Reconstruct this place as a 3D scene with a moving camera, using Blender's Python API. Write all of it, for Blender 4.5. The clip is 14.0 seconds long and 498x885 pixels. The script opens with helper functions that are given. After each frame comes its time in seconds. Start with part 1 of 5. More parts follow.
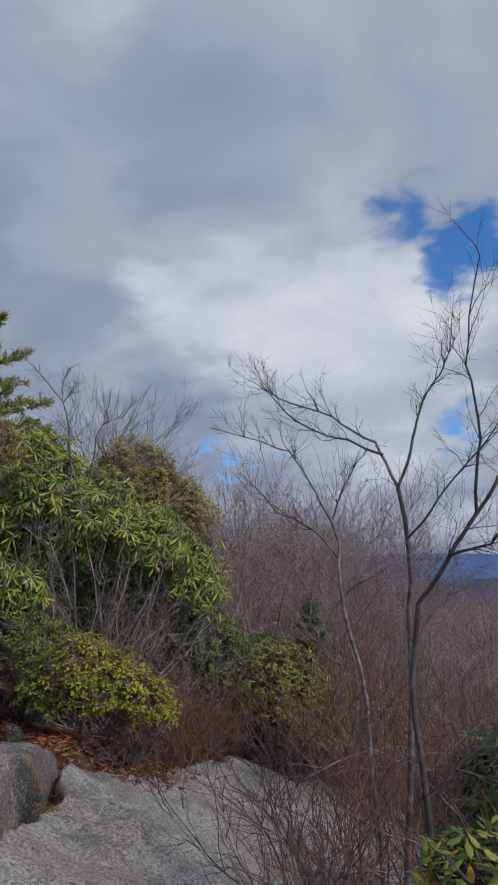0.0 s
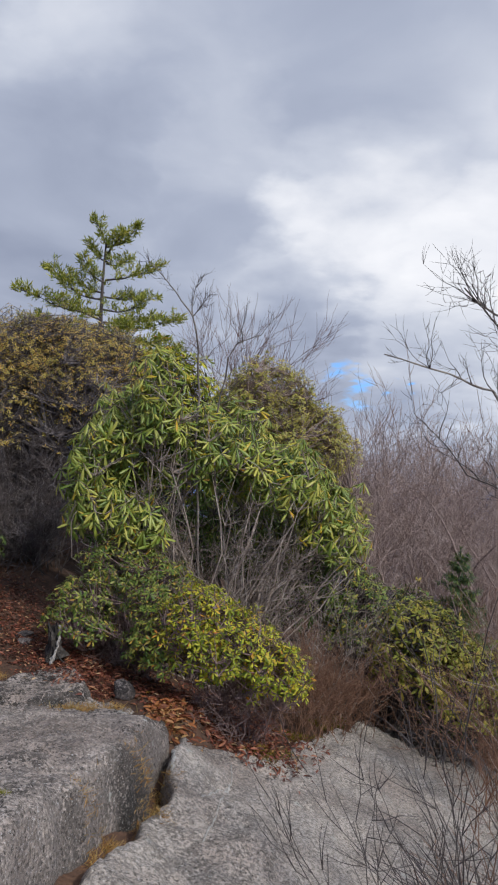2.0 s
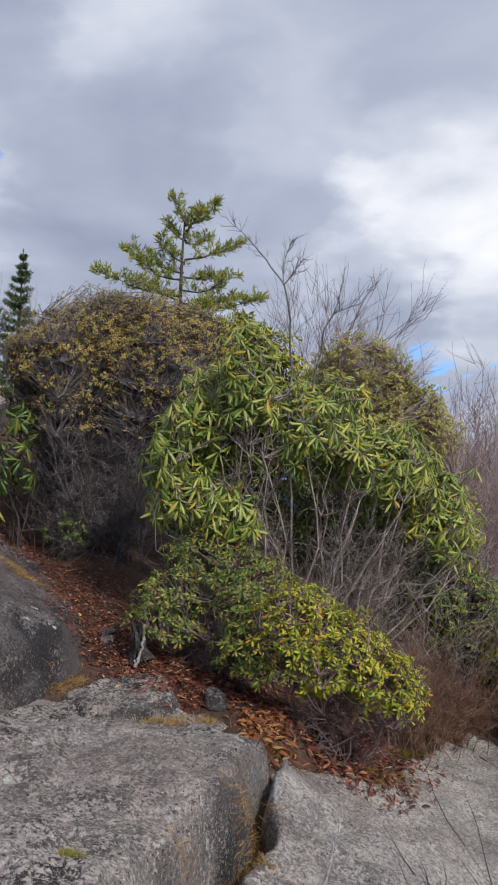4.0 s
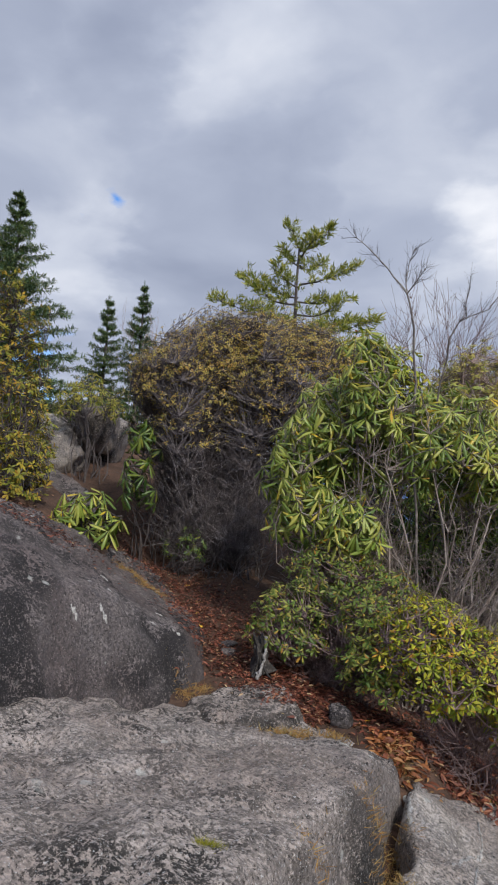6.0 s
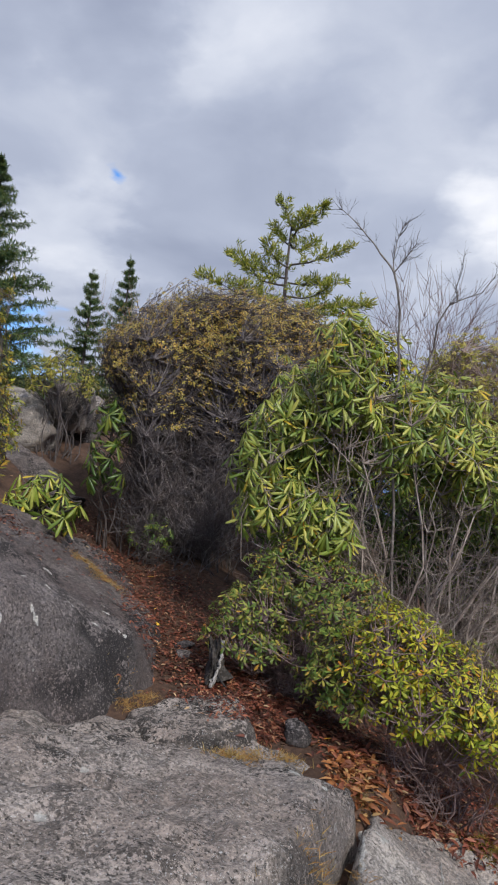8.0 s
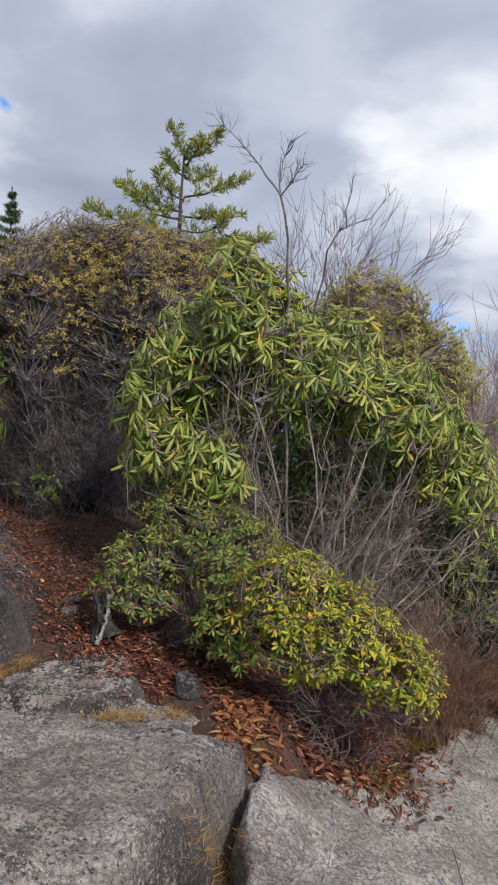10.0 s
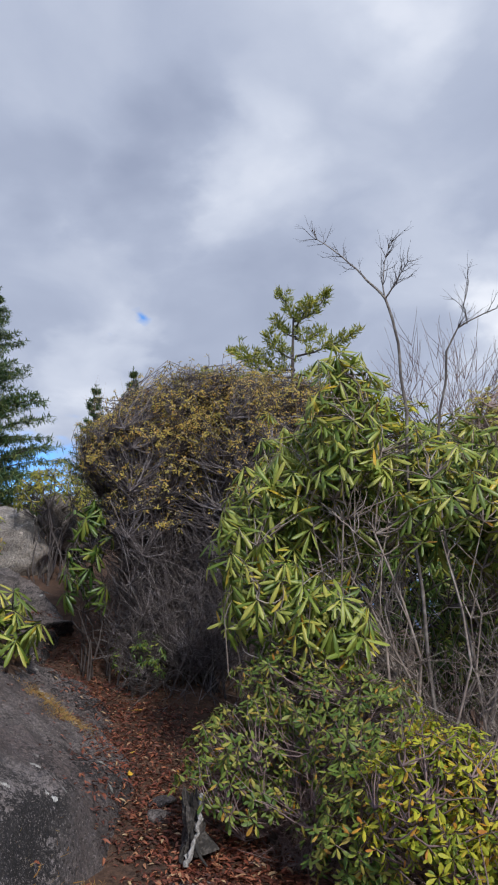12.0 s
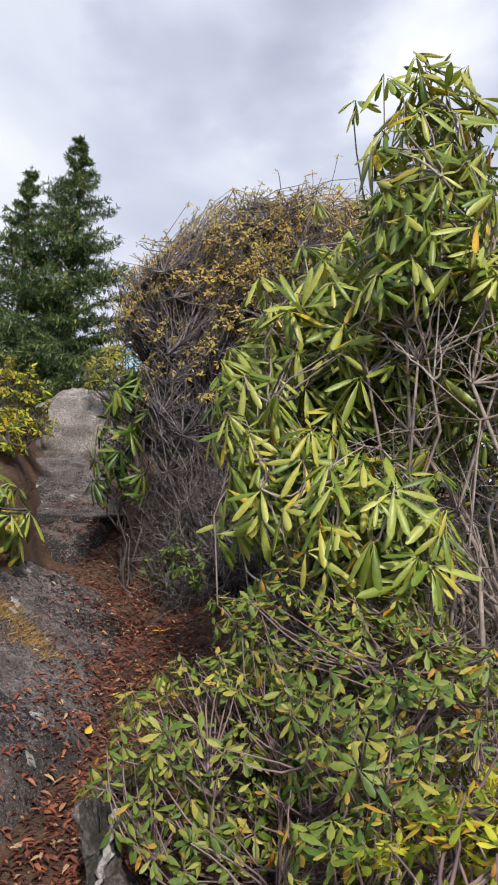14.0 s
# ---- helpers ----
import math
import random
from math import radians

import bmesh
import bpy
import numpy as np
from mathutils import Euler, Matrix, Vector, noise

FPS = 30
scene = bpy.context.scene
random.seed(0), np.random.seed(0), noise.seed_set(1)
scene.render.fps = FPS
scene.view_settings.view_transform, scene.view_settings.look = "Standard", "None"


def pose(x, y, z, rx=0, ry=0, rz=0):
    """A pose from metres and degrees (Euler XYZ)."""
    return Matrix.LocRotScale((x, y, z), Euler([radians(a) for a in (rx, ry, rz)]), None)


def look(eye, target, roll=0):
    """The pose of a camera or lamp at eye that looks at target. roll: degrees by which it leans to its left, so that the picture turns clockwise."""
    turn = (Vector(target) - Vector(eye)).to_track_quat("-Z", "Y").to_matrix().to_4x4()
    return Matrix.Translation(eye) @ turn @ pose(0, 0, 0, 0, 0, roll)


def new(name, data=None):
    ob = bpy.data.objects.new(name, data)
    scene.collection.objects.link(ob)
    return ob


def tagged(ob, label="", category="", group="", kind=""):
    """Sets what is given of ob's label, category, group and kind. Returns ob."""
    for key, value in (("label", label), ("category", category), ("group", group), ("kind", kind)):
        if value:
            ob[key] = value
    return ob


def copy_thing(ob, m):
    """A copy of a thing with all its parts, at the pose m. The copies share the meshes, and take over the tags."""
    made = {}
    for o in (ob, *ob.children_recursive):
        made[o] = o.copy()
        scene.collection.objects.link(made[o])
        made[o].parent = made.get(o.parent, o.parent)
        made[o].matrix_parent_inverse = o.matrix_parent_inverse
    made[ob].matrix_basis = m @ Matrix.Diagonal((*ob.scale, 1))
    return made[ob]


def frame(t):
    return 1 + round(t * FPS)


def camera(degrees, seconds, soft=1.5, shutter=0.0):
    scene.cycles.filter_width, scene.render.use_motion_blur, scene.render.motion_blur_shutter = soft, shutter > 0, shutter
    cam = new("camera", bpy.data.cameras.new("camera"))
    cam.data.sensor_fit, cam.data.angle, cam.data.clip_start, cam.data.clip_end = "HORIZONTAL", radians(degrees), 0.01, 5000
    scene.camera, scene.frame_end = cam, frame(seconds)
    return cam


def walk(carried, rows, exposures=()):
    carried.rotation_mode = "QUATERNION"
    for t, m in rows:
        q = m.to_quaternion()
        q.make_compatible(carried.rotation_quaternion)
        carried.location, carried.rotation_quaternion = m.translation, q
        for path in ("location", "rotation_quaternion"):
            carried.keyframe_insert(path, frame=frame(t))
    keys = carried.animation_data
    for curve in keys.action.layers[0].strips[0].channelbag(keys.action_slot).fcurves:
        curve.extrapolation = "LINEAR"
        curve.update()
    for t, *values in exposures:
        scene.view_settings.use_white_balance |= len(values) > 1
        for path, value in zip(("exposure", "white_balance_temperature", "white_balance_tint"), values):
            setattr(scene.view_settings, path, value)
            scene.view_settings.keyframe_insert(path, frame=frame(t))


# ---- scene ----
cam = camera(39.3, 14.0, soft=2.1)
PATH = [
    (0, (-0.184, 0.572, 1.27), (-0.145, 2.542, 1.611), -0.7),
    (0.5, (-0.3, 0.98, 1.311), (-0.271, 2.962, 1.573), 0.2),
    (1, (-0.38, 1.206, 1.421), (-0.419, 3.197, 1.606), 1.8),
    (1.5, (-0.384, 1.513, 1.447), (-0.554, 3.501, 1.586), 3.2),
    (2, (-0.43, 1.812, 1.512), (-0.753, 3.782, 1.627), 3.6),
    (2.5, (-0.519, 2.157, 1.539), (-0.946, 4.107, 1.662), 2.8),
    (3, (-0.613, 2.286, 1.597), (-1.109, 4.221, 1.704), 2.7),
    (3.2, (-0.664, 2.33, 1.609), (-1.187, 4.258, 1.705), 2.8),
    (5.3, (-0.768, 2.522, 1.282), (-1.305, 4.448, 1.318), 4.4),
    (5.5, (-0.769, 2.477, 1.3), (-1.369, 4.383, 1.379), 4.3),
    (6, (-0.855, 2.503, 1.316), (-1.688, 4.316, 1.447), 3.9),
    (6.5, (-0.827, 2.729, 1.289), (-1.663, 4.542, 1.412), 5.0),
    (7, (-0.812, 2.908, 1.355), (-1.637, 4.726, 1.477), 5.7),
    (7.2, (-0.826, 2.921, 1.363), (-1.649, 4.74, 1.481), 6.0),
    (9.3, (-0.885, 3.351, 1.432), (-1.633, 5.206, 1.425), 4.3),
    (9.5, (-0.883, 3.374, 1.431), (-1.588, 5.246, 1.408), 4.0),
    (10, (-0.811, 3.436, 1.39), (-1.37, 5.355, 1.335), 3.9),
    (10.5, (-0.78, 3.602, 1.368), (-1.286, 5.537, 1.328), 3.6),
    (11, (-0.842, 3.712, 1.272), (-1.376, 5.637, 1.367), 3.2),
    (11.5, (-0.901, 3.902, 1.287), (-1.605, 5.755, 1.548), 2.1),
    (12, (-0.981, 4.367, 1.18), (-1.886, 6.101, 1.6), 1.1),
    (12.5, (-1.112, 4.856, 1.155), (-2.143, 6.507, 1.612), 0.7),
    (13, (-1.045, 5.407, 1.118), (-2.165, 7.019, 1.505), 0.2),
    (13.5, (-1.158, 5.895, 1.114), (-2.352, 7.475, 1.389), 1.3),
    (14, (-1.373, 6.325, 1.125), (-2.637, 7.869, 1.264), 3.6),
]
EXPOSURES = [(0, -0.6, 6150, 10), (1.2, -0.42, 6400, 10), (2.5, 0.02, 6500, 10), (3.0, -0.05, 6500, 10), (5.5, 0.06, 6500, 10), (6.5, -0.06, 6500, 10), (7, 0.1, 6500, 10), (9.5, 0.06, 6600, 10), (11, 0.16, 6600, 10), (11.8, 0.1, 6400, 10), (12.5, -0.22, 6300, 10), (13, 0.2, 6500, 10), (14, 0.53, 6900, 10)]
walk(cam, [(t, look(eye, target, roll)) for t, eye, target, roll in PATH], EXPOSURES)

# ---- sky and sun ----
SUN_AZ, SUN_EL = 128.0, 42.0      # degrees clockwise from +y, and above the horizon
world = bpy.data.worlds.new("sky")
scene.world = world
world.use_nodes = True


class Nodes:
    """Short hand for a node tree."""

    def __init__(self, tree):
        self.tree = tree
        tree.nodes.clear()

    def add(self, kind, inputs=(), **settings):
        node = self.tree.nodes.new(kind)
        for key, value in settings.items():
            setattr(node, key, value)
        for key, value in dict(inputs).items():
            self.put(node, key, value)
        return node

    def put(self, node, key, value):
        if isinstance(value, bpy.types.NodeSocket):
            self.tree.links.new(value, node.inputs[key])
        else:
            node.inputs[key].default_value = value

    def maths(self, op, a, b=0.0, clamp=False):
        return self.add("ShaderNodeMath", {0: a, 1: b}, operation=op, use_clamp=clamp).outputs[0]

    def vec(self, op, a, b=(0, 0, 0)):
        node = self.add("ShaderNodeVectorMath", {0: a, 1: b}, operation=op)
        return node.outputs["Value"] if op in ("DISTANCE", "LENGTH", "DOT_PRODUCT") else node.outputs[0]

    def noise(self, vector, scale, detail=4.0, rough=0.55, distort=0.0):
        return self.add("ShaderNodeTexNoise", {"Vector": vector, "Scale": scale, "Detail": detail,
                                               "Roughness": rough, "Distortion": distort}).outputs["Fac"]

    def span(self, value, a, b, c=0.0, d=1.0, smooth=True):
        node = self.add("ShaderNodeMapRange", {0: value, 1: a, 2: b, 3: c, 4: d})
        node.interpolation_type = "SMOOTHSTEP" if smooth else "LINEAR"
        return node.outputs[0]

    def ramp(self, value, stops):
        node = self.add("ShaderNodeValToRGB", {0: value})
        els = node.color_ramp.elements
        while len(els) < len(stops):
            els.new(0.5)
        for el, (at, colour) in zip(els, stops):
            el.position, el.color = at, (*colour, 1)
        return node.outputs[0]

    def mix(self, fac, a, b, blend="MIX"):
        node = self.add("ShaderNodeMix", data_type="RGBA", blend_type=blend)
        for key, value in ((0, fac), (6, a), (7, b)):
            if isinstance(value, tuple) and len(value) == 3:
                value = (*value, 1)
            self.put(node, key, value)
        return node.outputs[2]


def way(az, el):
    a, e = radians(az), radians(el)
    return (math.sin(a) * math.cos(e), math.cos(a) * math.cos(e), math.sin(e))


def make_sky():
    n = Nodes(world.node_tree)
    ray = n.add("ShaderNodeTexCoord").outputs["Generated"]
    sky = n.add("ShaderNodeTexSky", sky_type="NISHITA", sun_disc=False, sun_elevation=radians(SUN_EL),
                sun_rotation=radians(SUN_AZ), altitude=1400.0)
    blue = n.mix(1.0, sky.outputs[0], (0.085, 0.15, 0.215), "MULTIPLY")
    # clouds lie on a high sheet, so they shrink towards the horizon
    parts = n.add("ShaderNodeSeparateXYZ", {0: ray})
    low = n.maths("ADD", n.maths("MAXIMUM", parts.outputs[2], 0.0), 0.22)
    sheet = n.add("ShaderNodeCombineXYZ", {0: n.maths("DIVIDE", parts.outputs[0], low),
                                           1: n.maths("DIVIDE", parts.outputs[1], low), 2: 0.35}).outputs[0]
    big = n.noise(sheet, 0.95, 4.0, 0.45, 0.5)
    fine = n.noise(sheet, 2.6, 6.0, 0.5, 0.5)
    warp = n.vec("MULTIPLY", n.vec("SUBTRACT", n.add("ShaderNodeTexNoise", {"Vector": sheet, "Scale": 5.5, "Detail": 5.0}).outputs["Color"],
                                   (0.5, 0.5, 0.5)), (0.24, 0.24, 0.15))
    bent = n.vec("ADD", ray, warp)

    def lobe(az, el, size, soft):
        return n.span(n.vec("DISTANCE", bent, way(az, el)), size, size + soft, 1.0, 0.0)

    gap = 0.0
    for az, el, size, soft in ((16.0, 27.3, 0.018, 0.04), (19.8, 24.8, 0.035, 0.035), (-1.5, 8.8, 0.0, 0.038), (3.0, 7.6, 0.0, 0.025),
                               (18.0, 10.0, 0.0, 0.05), (-38.3, 21.2, 0.0, 0.03), (-46.0, 9.0, 0.015, 0.08), (60.0, 30.0, 0.15, 0.2),
                               (120.0, 35.0, 0.2, 0.25), (-150.0, 30.0, 0.2, 0.25)):
        gap = n.maths("MAXIMUM", gap, lobe(az, el, size, soft))
    white = 0.0
    for az, el, size, soft, much in ((0.0, 19.0, 0.05, 0.22, 0.8), (8.0, 17.5, 0.05, 0.2, 0.85), (13.0, 14.0, 0.05, 0.18, 0.85), (15.0, 20.0, 0.02, 0.14, 0.9), (2.0, 26.0, 0.1, 0.3, 0.25), (-28.0, 33.0, 0.02, 0.14, 0.5),
                                     (-12.0, 25.0, 0.0, 0.2, 0.45), (-14.0, 42.0, 0.0, 0.12, 0.45), (-40.0, 17.0, 0.03, 0.09, 0.45), (110.0, 45.0, 0.3, 0.5, 1.0)):
        white = n.maths("MAXIMUM", white, n.maths("MULTIPLY", lobe(az, el, size, soft), much))
    grey = 0.0
    for az, el, size, soft, much in ((-2.0, 31.0, 0.05, 0.2, 0.4), (-13.0, 22.0, 0.02, 0.14, 0.45), (-5.0, 13.5, 0.03, 0.1, 0.6), (20.0, 32.0, 0.05, 0.15, 0.3), (-38.0, 31.0, 0.02, 0.12, 0.5),
                                     (-26.0, 22.0, 0.05, 0.2, 0.35), (-6.0, 11.0, 0.03, 0.06, 0.4), (-36.0, 36.0, 0.0, 0.12, 0.5), (-46.7, 32.0, 0.02, 0.1, 0.4)):
        grey = n.maths("MAXIMUM", grey, n.maths("MULTIPLY", lobe(az, el, size, soft), much))
    body = n.maths("ADD", n.maths("MULTIPLY", big, 0.65), n.maths("MULTIPLY", fine, 0.35))
    light = n.maths("ADD", n.maths("MULTIPLY", n.maths("SUBTRACT", body, 0.5), 2.0), n.maths("MULTIPLY", n.maths("SUBTRACT", white, grey), 0.58))
    cloud = n.ramp(n.maths("ADD", light, 0.35), [(0.0, (0.33, 0.375, 0.5)), (0.3, (0.44, 0.49, 0.62)), (0.6, (0.63, 0.675, 0.785)), (1.0, (1.04, 1.05, 1.09))])
    veil = n.maths("SUBTRACT", 1.0, n.maths("MULTIPLY", gap, n.span(fine, 0.3, 0.55, 0.75, 1.0)), True)
    n.add("ShaderNodeOutputWorld", {0: n.add("ShaderNodeBackground", {0: n.mix(veil, blue, cloud), 1: 1.0}).outputs[0]})


make_sky()
sun = new("sun", bpy.data.lights.new("sun", "SUN"))
sun.data.energy, sun.data.angle, sun.data.color = 3.0, radians(6.0), (1.0, 0.95, 0.86)
sun.matrix_world = look(Vector(way(SUN_AZ, SUN_EL)) * 60, (0, 0, 0))


# ---- materials ----
def material(name):
    m = bpy.data.materials.new(name)
    m.use_nodes = True
    return m, Nodes(m.node_tree)


def finish(n, colour, rough, bump=None, strength=0.4, far=0.02, thin=0.0, gloss=0.5):
    """Principled surface, with relief from a height and, for leaves, some light let through."""
    shader = n.add("ShaderNodeBsdfPrincipled", {"Base Color": colour, "Roughness": rough, "Specular IOR Level": gloss})
    if bump is not None:
        n.put(shader, "Normal", n.add("ShaderNodeBump", {"Height": bump, "Strength": strength, "Distance": far}).outputs[0])
    surface = shader.outputs[0]
    if thin:
        other = n.add("ShaderNodeBsdfTranslucent", {"Color": colour})
        surface = n.add("ShaderNodeMixShader", {0: thin, 1: surface, 2: other.outputs[0]}).outputs[0]
    n.add("ShaderNodeOutputMaterial", {0: surface})


def leaf_material(name, stops, rough=0.42, thin=0.18, gloss=0.5):
    """Leaves of many tints: each island and each leaf object takes its own."""
    m, n = material(name)
    geo, ob = n.add("ShaderNodeNewGeometry"), n.add("ShaderNodeObjectInfo")
    pick = n.maths("FRACT", n.maths("ADD", geo.outputs["Random Per Island"], ob.outputs["Random"]))
    colour = n.ramp(pick, stops)
    patch = n.noise(geo.outputs["Position"], 1.7, 2.0)
    colour = n.mix(1.0, colour, n.ramp(patch, [(0.3, (0.72, 0.75, 0.7)), (0.7, (1.15, 1.1, 1.0))]), "MULTIPLY")
    grain = n.noise(geo.outputs["Position"], 70.0, 3.0)
    colour = n.mix(0.35, colour, n.mix(1.0, colour, n.ramp(grain, [(0.3, (0.5, 0.5, 0.5)), (0.7, (1.3, 1.3, 1.2))]), "MULTIPLY"))
    finish(n, colour, rough, grain, 0.25, 0.004, thin, gloss)
    return m


def bark_material(name, stops, scale=22.0, rough=0.85):
    m, n = material(name)
    geo = n.add("ShaderNodeNewGeometry")
    pos = geo.outputs["Position"]
    a, b = n.noise(pos, scale, 4.0), n.noise(pos, scale * 0.17, 3.0)
    mixed = n.maths("ADD", n.maths("MULTIPLY", a, 0.45), n.maths("MULTIPLY", b, 0.35))
    mixed = n.maths("ADD", mixed, n.maths("MULTIPLY", geo.outputs["Random Per Island"], 0.2))
    finish(n, n.ramp(mixed, stops), rough, a, 0.5, 0.006)
    return m


def rock_material(name, light, dark, stain, streak=1.0):
    """Weathered granite: pale crust, near-black lichen in runs down the slope, brown stains, pale spots."""
    m, n = material(name)
    pos = n.add("ShaderNodeNewGeometry").outputs["Position"]
    run = n.vec("MULTIPLY", pos, (2.0, 1.3, 0.9))
    wide, mid, fine = n.noise(pos, 1.1, 4.0), n.noise(run, 3.4, 6.0, 0.68), n.noise(pos, 40.0, 4.0, 0.78)
    colour = n.mix(n.span(wide, 0.35, 0.68), light, stain)
    colour = n.mix(n.maths("MULTIPLY", n.span(n.noise(pos, 48.0, 3.0, 0.7), 0.42, 0.6), 0.8), colour, tuple(c * 0.38 for c in light))
    steep = n.span(n.add("ShaderNodeSeparateXYZ", {0: n.add("ShaderNodeNewGeometry").outputs["Normal"]}).outputs[2], 0.6, 0.93, 0.13, 0.0)
    area = n.span(n.noise(pos, 0.9, 3.0, 0.6, 0.6), 0.42, 0.6)
    black = n.maths("MULTIPLY", n.span(n.maths("ADD", n.maths("ADD", n.maths("MULTIPLY", mid, 0.75), 0.125), n.maths("MULTIPLY", n.maths("SUBTRACT", fine, 0.5), 1.15)), n.maths("SUBTRACT", 0.505, steep), n.maths("SUBTRACT", 0.53, steep)), n.maths("MULTIPLY", n.maths("ADD", n.maths("MULTIPLY", area, 0.6), 0.4), streak))
    speck = n.span(n.noise(pos, 130.0, 3.0), 0.3, 0.5, 0.55, 1.0)
    colour = n.mix(n.maths("MULTIPLY", black, speck), colour, dark)
    cells = n.add("ShaderNodeTexVoronoi", {"Vector": n.vec("ADD", pos, n.vec("MULTIPLY", n.add("ShaderNodeTexNoise", {"Vector": pos, "Scale": 9.0}).outputs["Color"], (0.15, 0.15, 0.15))), "Scale": 4.5}).outputs["Distance"]
    spot = n.maths("MULTIPLY", n.span(cells, 0.11, 0.16, 1.0, 0.0), n.span(n.noise(pos, 2.0, 2.0), 0.5, 0.6))
    colour = n.mix(n.maths("MULTIPLY", spot, 0.7), colour, (0.5, 0.5, 0.47))
    pit = n.span(n.noise(pos, 62.0, 3.0, 0.65), 0.34, 0.42, 0.85, 0.0)
    colour = n.mix(pit, colour, dark)
    crystal = n.span(n.noise(pos, 95.0, 2.0, 0.6), 0.62, 0.68, 0.0, 0.55)
    colour = n.mix(crystal, colour, tuple(min(0.6, c * 1.7) for c in light))
    height = n.maths("ADD", n.maths("MULTIPLY", mid, 1.0), n.maths("SUBTRACT", n.maths("MULTIPLY", fine, 0.4), n.maths("MULTIPLY", pit, 0.15)))
    finish(n, colour, 0.9, height, 1.0, 0.045, 0.0, 0.25)
    return m


def soil_material():
    m, n = material("soil")
    pos = n.add("ShaderNodeNewGeometry").outputs["Position"]
    a, b, c = n.noise(pos, 2.2, 4.0), n.noise(pos, 26.0, 5.0, 0.65), n.noise(pos, 110.0, 3.0)
    colour = n.ramp(n.maths("ADD", n.maths("MULTIPLY", a, 0.5), n.maths("MULTIPLY", b, 0.5)),
                    [(0.3, (0.035, 0.024, 0.019)), (0.5, (0.1, 0.062, 0.046)), (0.62, (0.165, 0.095, 0.065)), (0.75, (0.2, 0.145, 0.11))])
    far = n.span(n.vec("LENGTH", pos), 40.0, 160.0)
    woods = n.ramp(n.noise(pos, 0.02, 6.0, 0.7), [(0.3, (0.07, 0.05, 0.055)), (0.55, (0.12, 0.085, 0.075)), (0.75, (0.05, 0.06, 0.04))])
    finish(n, n.mix(far, colour, woods), 0.95, n.maths("ADD", b, n.maths("MULTIPLY", c, 0.4)), 0.9, 0.03, 0.0, 0.15)
    return m


def mountain_material(name, a, b):
    m, n = material(name)
    pos = n.add("ShaderNodeNewGeometry").outputs["Position"]
    fac = n.noise(pos, 0.004, 6.0, 0.65)
    finish(n, n.ramp(fac, [(0.3, a), (0.7, b)]), 1.0, fac, 0.6, 60.0, 0.0, 0.0)
    return m


GREEN = leaf_material("rhododendron leaf", [(0.0, (0.09, 0.155, 0.024)), (0.3, (0.19, 0.265, 0.04)), (0.55, (0.31, 0.37, 0.07)), (0.8, (0.45, 0.47, 0.12)),
                                            (0.93, (0.5, 0.47, 0.09)), (0.985, (0.6, 0.42, 0.03)), (1.0, (0.5, 0.25, 0.03))], 0.4, 0.22, 0.5)
# dark green leaf; inside crowns its darker tone stands in for shade
DEEP = leaf_material("dark green and shade-toned leaf", [(0.0, (0.04, 0.09, 0.018)), (0.4, (0.095, 0.17, 0.03)), (0.8, (0.17, 0.24, 0.045)), (1.0, (0.3, 0.3, 0.06))], 0.4, 0.2)
LAUREL = leaf_material("laurel leaf", [(0.0, (0.07, 0.135, 0.027)), (0.4, (0.165, 0.235, 0.045)), (0.74, (0.29, 0.315, 0.07)), (0.93, (0.46, 0.39, 0.09)), (1.0, (0.5, 0.2, 0.03))], 0.48, 0.22, 0.35)
YELLOW = leaf_material("yellow green leaf", [(0.0, (0.09, 0.15, 0.02)), (0.3, (0.27, 0.34, 0.035)), (0.6, (0.5, 0.51, 0.05)), (0.82, (0.6, 0.54, 0.06)), (0.95, (0.58, 0.34, 0.05)), (1.0, (0.45, 0.15, 0.03))], 0.48, 0.3, 0.3)
RUST = leaf_material("rusty autumn leaf", [(0.0, (0.36, 0.33, 0.11)), (0.3, (0.57, 0.48, 0.14)), (0.6, (0.66, 0.5, 0.13)), (0.82, (0.64, 0.38, 0.12)), (1.0, (0.62, 0.54, 0.36))], 0.6, 0.45, 0.2)
GOLD = leaf_material("golden autumn leaf", [(0.0, (0.14, 0.17, 0.03)), (0.35, (0.33, 0.32, 0.05)), (0.7, (0.5, 0.4, 0.06)), (1.0, (0.5, 0.27, 0.04))], 0.55, 0.35, 0.25)
OLIVE = leaf_material("olive leaf", [(0.0, (0.18, 0.22, 0.045)), (0.5, (0.36, 0.36, 0.07)), (1.0, (0.52, 0.42, 0.1))], 0.55, 0.35, 0.25)
PALE_OLIVE = leaf_material("pale olive leaf", [(0.0, (0.32, 0.35, 0.1)), (0.5, (0.52, 0.49, 0.14)), (1.0, (0.64, 0.52, 0.19))], 0.5, 0.5, 0.4)
NEEDLE = leaf_material("spruce needle", [(0.0, (0.06, 0.125, 0.07)), (0.6, (0.14, 0.22, 0.1)), (1.0, (0.3, 0.33, 0.1))], 0.6, 0.25, 0.3)
PINE = leaf_material("pine needle", [(0.0, (0.14, 0.2, 0.035)), (0.5, (0.32, 0.36, 0.06)), (1.0, (0.52, 0.48, 0.08))], 0.5, 0.3)
LITTER = leaf_material("fallen leaf", [(0.0, (0.045, 0.018, 0.013)), (0.35, (0.12, 0.036, 0.024)), (0.68, (0.24, 0.07, 0.045)), (0.92, (0.36, 0.14, 0.08)), (1.0, (0.48, 0.35, 0.22))], 0.6, 0.1)
ORANGE_LITTER = leaf_material("orange fallen leaf", [(0.0, (0.16, 0.045, 0.02)), (0.4, (0.3, 0.085, 0.035)), (0.75, (0.45, 0.17, 0.055)), (1.0, (0.6, 0.36, 0.16))], 0.6, 0.1)
